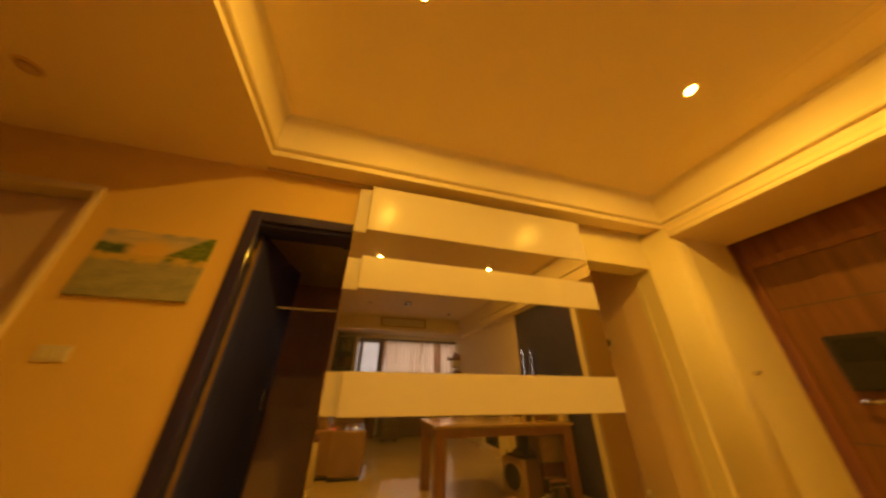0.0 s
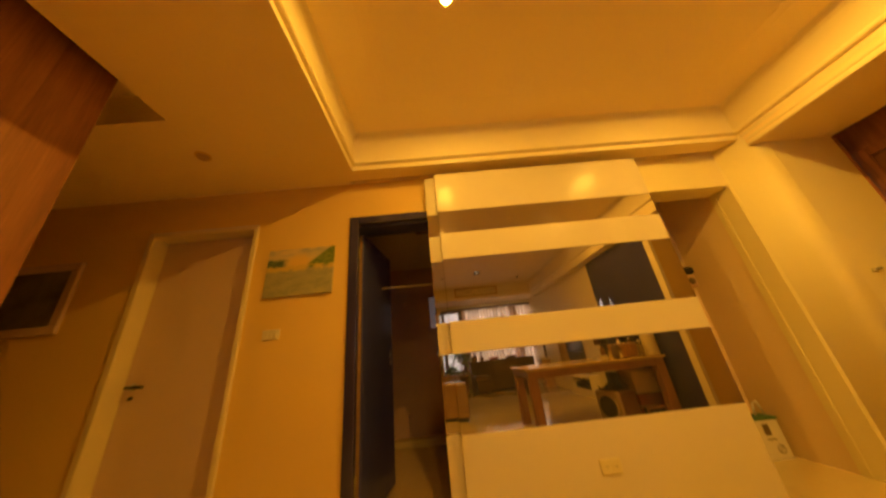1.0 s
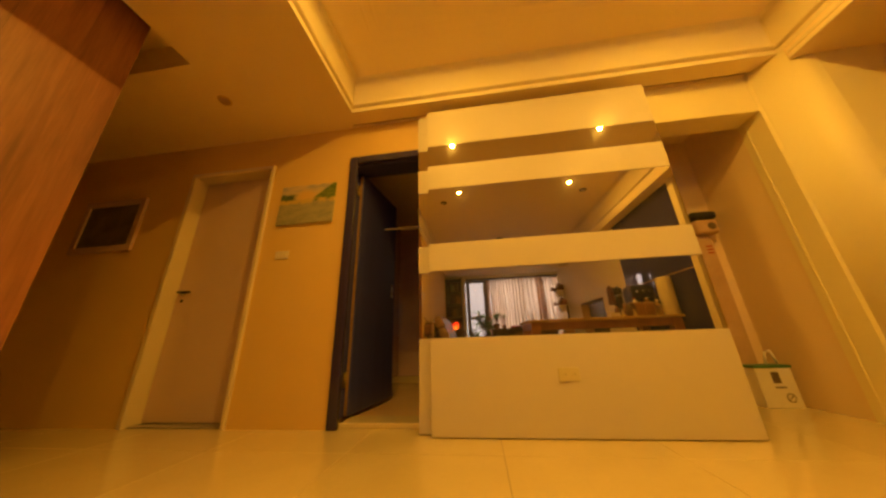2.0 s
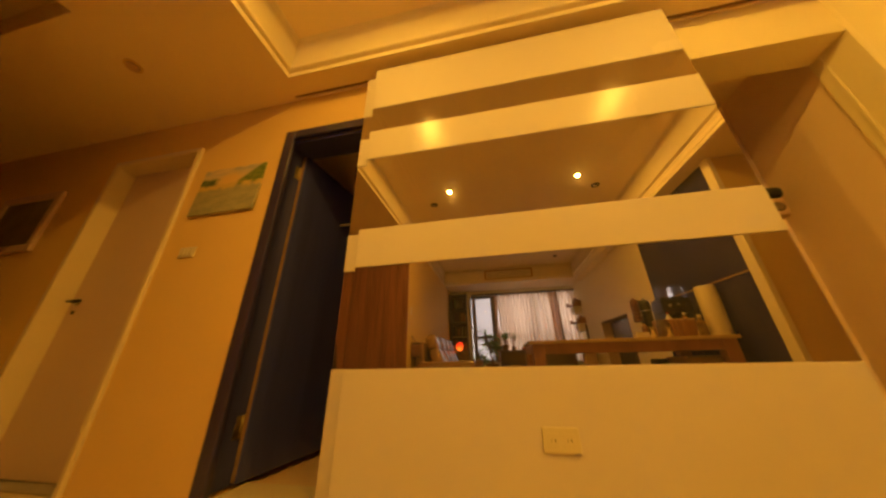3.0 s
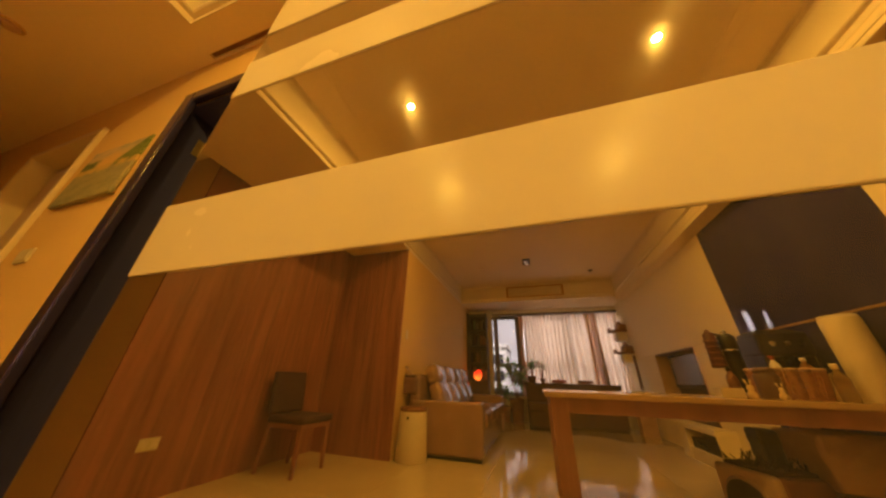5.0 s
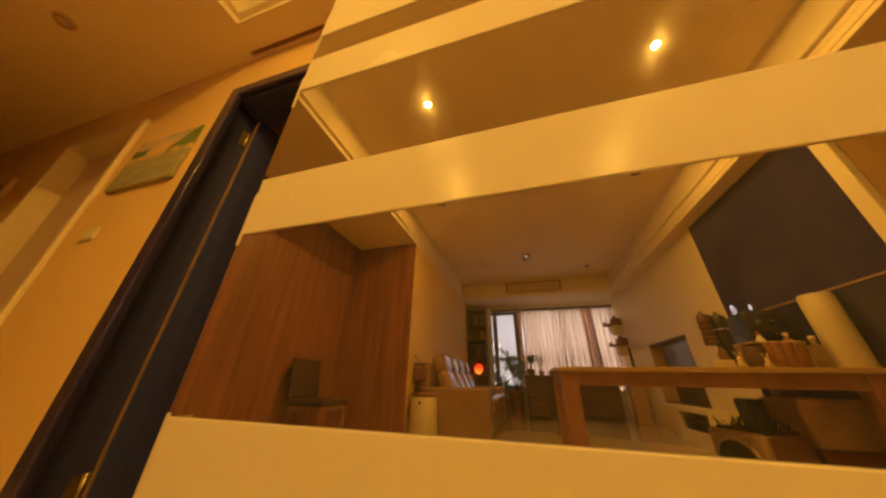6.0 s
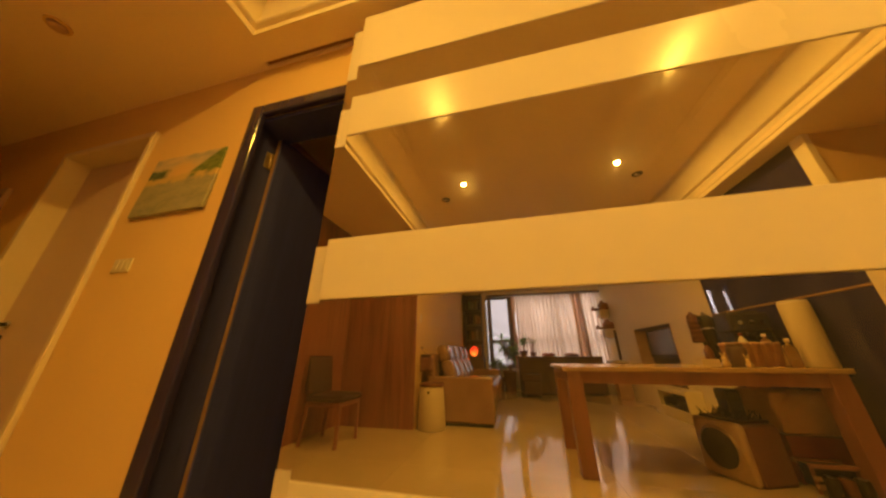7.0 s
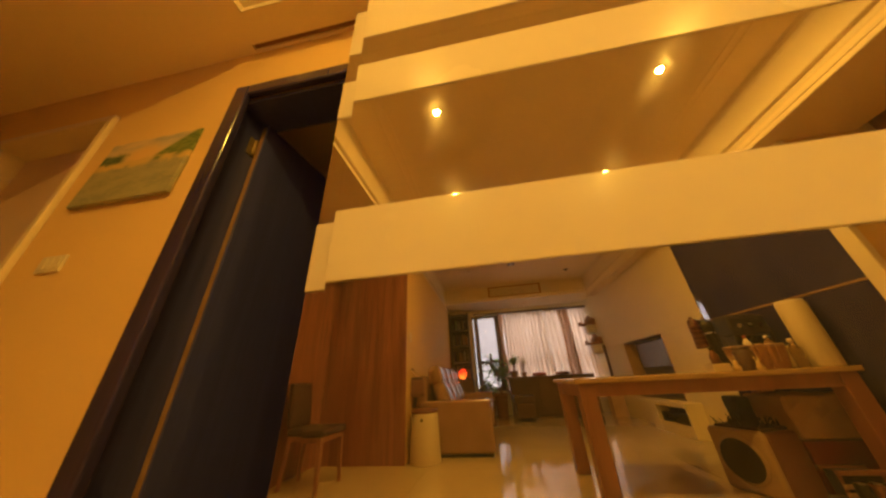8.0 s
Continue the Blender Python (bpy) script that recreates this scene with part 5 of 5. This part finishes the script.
part("plinth", block(2.63, 2.812, -4.46, -3.755, 0.0, 0.13, 0.003), M_WHITEWALL, mc)
part("backing", block(2.795, 2.815, -4.46, -3.755, 0.13, 0.325), M_EDGE, mc, "dark back")
av = thing("set_top_box", (2.71, -4.10, 0.13), "black set-top box in the console", "set-top box")
part("body", block(2.65, 2.78, -4.40, -3.82, 0.13, 0.24, 0.006), M_BLACK, av)
part("display", block(2.647, 2.651, -4.25, -4.05, 0.165, 0.205), M_SCREEN, av)

for z, yy, lab in ((1.80, -6.45, "brown wall-mounted cat step with a pale pouch"), (1.36, -6.35, "darker brown wall-mounted cat step with a pale pouch")):
    cs = thing("wall_shelf", (2.70, yy, z), lab, "shelf", "cat shelves")
    part("board", block(2.50, 2.817, yy - 0.15, yy + 0.15, z, z + 0.035, 0.010, 2), M_POT, cs)
    part("lip", block(2.49, 2.53, yy - 0.09, yy + 0.06, z + 0.03, z + 0.085, 0.016, 2), M_POT, cs, "upturned scalloped lip")
    part("hood", block(2.655, 2.815, yy - 0.15, yy + 0.15, z + 0.035, z + 0.15, 0.035, 3), M_POT, cs, "rounded brown hood")
    for y in (yy - 0.11, yy + 0.02):
        bm = bmesh.new()
        bmesh.ops.create_cone(bm, cap_ends=True, segments=10, radius1=0.045, radius2=0.006, depth=0.085)
        bmesh.ops.translate(bm, verts=bm.verts, vec=(2.715, y + 0.045, z + 0.185))
        part("ear", bm, M_POT, cs)
    part("box", block(2.60, 2.805, yy - 0.12, yy + 0.12, z - 0.20, z - 0.001, 0.05, 4), M_PAPER, cs, "pale padded pouch beneath")
ct = thing("cat_tree", (2.64, -5.92, 0), "boxy pale carpeted cat tree beside the window wall", "cat tree")
part("post", block(2.515, 2.755, -6.04, -5.82, 0.0, 0.66, 0.012, 2), M_KRAFT, ct)
part("platform", block(2.47, 2.80, -6.09, -5.77, 0.66, 0.70, 0.012), M_PAPER, ct)
part("pole", turned(((0.026, 0.70), (0.026, 1.30)), (2.72, -6.0, 0), 14), M_DARKBROWN, ct, "dark slim pole")

# ---- window end of the room ----
bc = thing("bookcase", (-0.38, -6.65, 0), "tall blue-black bookcase beside the window", "bookcase")
for x0, x1 in ((-0.665, -0.64), (-0.195, -0.17)):
    part("side", block(x0, x1, -6.835, -6.52, 0, 2.36, 0.003), M_BOOKCASE, bc)
part("back", block(-0.64, -0.195, -6.835, -6.815, 0, 2.36), M_BOOKCASE, bc)
for k in range(7):
    part("shelf", block(-0.64, -0.195, -6.815, -6.53, 0.02 + 0.38 * k, 0.045 + 0.38 * k, 0.002), M_BOOKCASE, bc)
rnd = random.Random(11)
tones = (M_INK, M_BLACKGLASS, M_DARKPRINT, M_COPPER, M_GREEN, M_CHAIRCLOTH, M_DARKFRAME, M_DARKMETAL)
names = {0: "black", 1: "dark blue", 2: "grey", 3: "brown", 4: "green", 5: "dark grey", 6: "plum", 7: "charcoal"}
for k in range(1, 6):
    x = -0.63
    while x < -0.26:
        wd, hh, c = rnd.uniform(0.018, 0.045), rnd.uniform(0.17, 0.28), rnd.randrange(8)
        if rnd.random() < 0.85:
            bo = thing("book", (x + wd / 2, -6.68, 0.045 + 0.38 * k), names[c] + "-spined book standing on the dark bookcase", "book", "books on the bookcase")
            part("cover", block(x, x + wd, -6.78, -6.60 + rnd.uniform(-0.02, 0.02), 0.0455 + 0.38 * k, 0.0455 + 0.38 * k + hh, 0.003, 1), tones[c], bo)
        x += wd + 0.002
cd = thing("side_cabinet", (-0.38, -6.40, 0), "low dark cabinet in front of the bookcase", "cabinet")
part("body", block(-0.64, -0.12, -6.50, -6.20, 0.02, 0.76, 0.006), M_DARKBROWN, cd)
for x0, x1 in ((-0.63, -0.385), (-0.375, -0.13)):
    dr = part("door", block(x0, x1, -6.20, -6.182, 0.04, 0.74, 0.003), M_DARKBROWN, cd)
    part("knob", turned(((0.010, 0), (0.013, 0.012), (0.006, 0.016)), ((x0 + x1) / 2, -6.182, 0.45), 12, axis="Y"), M_BRASS, dr)
sl = thing("salt_lamp", (-0.37, -6.36, 0.76), "glowing orange salt lamp on the dark cabinet", "lamp")
part("base", turned(((0.07, 0), (0.07, 0.025)), (-0.37, -6.36, 0.76), 20), M_DARKBROWN, sl)
bm = bmesh.new()
bmesh.ops.create_icosphere(bm, subdivisions=3, radius=1)
for v in bm.verts:
    v.co *= 1 + 0.34 * noise.noise(v.co * 1.9) + 0.10 * noise.noise(v.co * 5)
    v.co = Vector((v.co.x * 0.092, v.co.y * 0.085, v.co.z * 0.105))
bmesh.ops.translate(bm, verts=bm.verts, vec=(-0.37, -6.36, 0.90))
part("crystal", bm, M_SALT, sl, "glowing orange crystal")

bh = thing("window_bench", (1.55, -6.42, 0), "long dark brown bench chest under the window", "bench")
part("chest", block(0.66, 2.44, -6.60, -6.24, 0.02, 0.735, 0.008), M_DARKBROWN, bh)
part("top", block(0.63, 2.44, -6.62, -6.20, 0.735, 0.775, 0.006), M_DARKBROWN, bh)
for k in range(3):
    x0 = 0.68 + 0.59 * k
    fr = part("front", block(x0, x0 + 0.57, -6.24, -6.222, 0.05, 0.71, 0.003), M_DARKBROWN, bh)
    part("handle", block(x0 + 0.22, x0 + 0.35, -6.224, -6.208, 0.60, 0.615, 0.003), M_DARKMETAL, fr)
for x, c, lab in ((1.35, M_RED, "dark red round cushion on the window bench"), (1.85, M_COPPER, "brown round cushion on the window bench")):
    cu = thing("cushion", (x, -6.4, 0.775), lab, "cushion", "bench cushions")
    part("pad", turned(((0.05, 0.0), (0.14, 0.01), (0.16, 0.035), (0.13, 0.065), (0.04, 0.075)), (x, -6.4, 0.775), 24), c, cu)


def leaf_blade(bm, at, yaw, pitch, length, width, bend, fold=0.25):
    """One arching leaf of five joints with a raised fold."""
    rows = []
    p = Vector(at)
    a = pitch
    n = 5
    side = Vector((-math.sin(yaw), math.cos(yaw), 0))
    for k in range(n + 1):
        u = k / n
        w = width * math.sin(math.pi * min(0.98, 0.12 + 0.86 * u)) * 0.5
        rows.append((bm.verts.new(p - side * w + Vector((0, 0, fold * w))), bm.verts.new(p), bm.verts.new(p + side * w + Vector((0, 0, fold * w)))))
        p = p + Vector((math.cos(yaw) * math.cos(a), math.sin(yaw) * math.cos(a), math.sin(a))) * (length / n)
        a -= bend / n
    for r, s in zip(rows, rows[1:]):
        for k in range(2):
            bm.faces.new((r[k], r[k + 1], s[k + 1], s[k])).smooth = True


def plant(at, pot_r, pot_h, stems, leaf_len, leaf_w, label, seed, per=9):
    """A pot with soil, thin stems and tufts of arching leaves."""
    rnd = random.Random(seed)
    x, y, z = at
    t = thing("potted_plant", at, label, "plant", "window plants")
    part("pot", turned(((pot_r * 0.72, 0), (pot_r * 0.76, 0.01), (pot_r, pot_h * 0.9), (pot_r * 1.06, pot_h * 0.9), (pot_r * 1.06, pot_h), (pot_r * 0.9, pot_h), (pot_r * 0.88, pot_h * 0.93)), at, 24), M_POT, t)
    part("soil", turned(((pot_r * 0.5, pot_h * 0.9), (pot_r * 0.89, pot_h * 0.94)), at, 20), M_SOIL, t)
    for k in range(stems):
        ang, rr = rnd.uniform(0, 6.28), rnd.uniform(0, pot_r * 0.5)
        h = rnd.uniform(0.55, 1.0) * leaf_len * 2.2
        foot = Vector((x + rr * math.cos(ang), y + rr * math.sin(ang), z + pot_h * 0.92))
        tip = foot + Vector((rnd.uniform(-0.25, 0.25) * h, rnd.uniform(-0.2, 0.2) * h, h))
        part("stem", rod(foot, tip, 0.008, 7), M_POT, t)
        bm = bmesh.new()
        for j in range(per):
            f = rnd.uniform(0.55, 1.0)
            leaf_blade(bm, foot.lerp(tip, f), rnd.uniform(0, 6.28), rnd.uniform(0.1, 1.2), leaf_len * rnd.uniform(0.6, 1.1), leaf_w * rnd.uniform(0.7, 1.1), rnd.uniform(0.8, 2.0))
        part("foliage", bm, M_LEAF, t)
    return t


plant((0.44, -6.42, 0.0), 0.15, 0.46, 7, 0.36, 0.075, "tall bushy houseplant in a terracotta pot by the window", 4, 14)
plant((0.18, -6.58, 0.0), 0.12, 0.30, 5, 0.24, 0.09, "leafy houseplant in a small pot on the floor", 9, 10)
plant((0.80, -6.40, 0.775), 0.09, 0.13, 5, 0.15, 0.06, "small bushy plant on the window bench", 13, 12)
plant((1.02, -6.44, 0.775), 0.06, 0.09, 3, 0.17, 0.02, "small thin-leaved plant on the window bench", 21, 7)
fs = thing("footstool", (0.88, -5.85, 0), "dark brown leather footstool before the bench", "footstool")
part("cushion", block(0.68, 1.08, -6.05, -5.65, 0.30, 0.44, 0.03, 3), M_DARKBROWN, fs)
part("base", block(0.71, 1.05, -6.02, -5.68, 0.06, 0.30, 0.01), M_DARKBROWN, fs)
for x in (0.72, 1.0):
    for y in (-6.0, -5.73):
        part("foot", block(x, x + 0.04, y, y + 0.04, 0, 0.06), M_BLACK, fs)


# ---- pieces: timber boards and floor tiles ----
def boards(owner, spans, axis, face, depth, z1):
    """Upright boards with eased edges and fine gaps, facing along an axis."""
    for a0, a1 in spans:
        if axis == "X":
            bm = block(face - depth, face, a0 + 0.0001, a1 - 0.0001, 0.0, z1, 0.0004, 1)
        elif axis == "-X":
            bm = block(face, face + depth, a0 + 0.0001, a1 - 0.0001, 0.0, z1, 0.0004, 1)
        else:
            bm = block(a0 + 0.0001, a1 - 0.0001, face - depth, face, 0.0, z1, 0.0006, 1)
        part("board", bm, M_WALNUT, owner)


wp = thing("wall_timber", (-1.69, -1.82, 0), "red-brown upright timber boards on the store room wall", "wall panelling", kind="structure")
boards(wp, [(-0.83 - 0.198 * (k + 1), -0.83 - 0.198 * k) for k in range(10)], "X", -1.69, 0.019, 2.70)
boards(wp, [(-1.69 + 0.204 * k, -1.69 + 0.204 * (k + 1)) for k in range(5)], "Y", -2.81, 0.019, 2.70)
we = thing("wall_timber", (3.45, -0.7, 0), "red-brown upright timber boards of the entry wall", "wall panelling", kind="structure")
boards(we, [(-1.45, -1.27), (-0.09, 0.10)], "-X", 3.452, 0.017, 2.70)
part("board", block(3.452, 3.469, -1.27, -0.09, 2.17, 2.70, 0.0015, 1), M_WALNUT, we)
part("board", block(PIER_X + 0.001, PIER_X + 0.018, -0.11, 0.10, 0, 2.70, 0.0015, 1), M_WALNUT, we)

TILE, JX, JY = 0.80, 0.39, -0.22
ft = thing("floor_tiling", (0, 0, 0), "large polished cream floor tiles with fine joints", "floor", kind="structure")
for i in range(-6, 5):
    for j in range(-9, 1):
        x0, x1 = max(-4.3, JX + TILE * i), min(3.77, JX + TILE * (i + 1))
        y0, y1 = max(-6.84, JY + TILE * j), min(DEEP, JY + TILE * (j + 1))
        if x1 - x0 < 0.05 or y1 - y0 < 0.05 or (x1 <= -1.72 and -2.83 <= y0 and y1 <= -0.84) or (x1 <= -0.68 and y1 <= -2.84):
            continue
        part("tile", block(x0 + 0.0012, x1 - 0.0012, y0 + 0.0012, y1 - 0.0012, -0.012, 0.0, 0.0008, 1), M_TILE, ft)
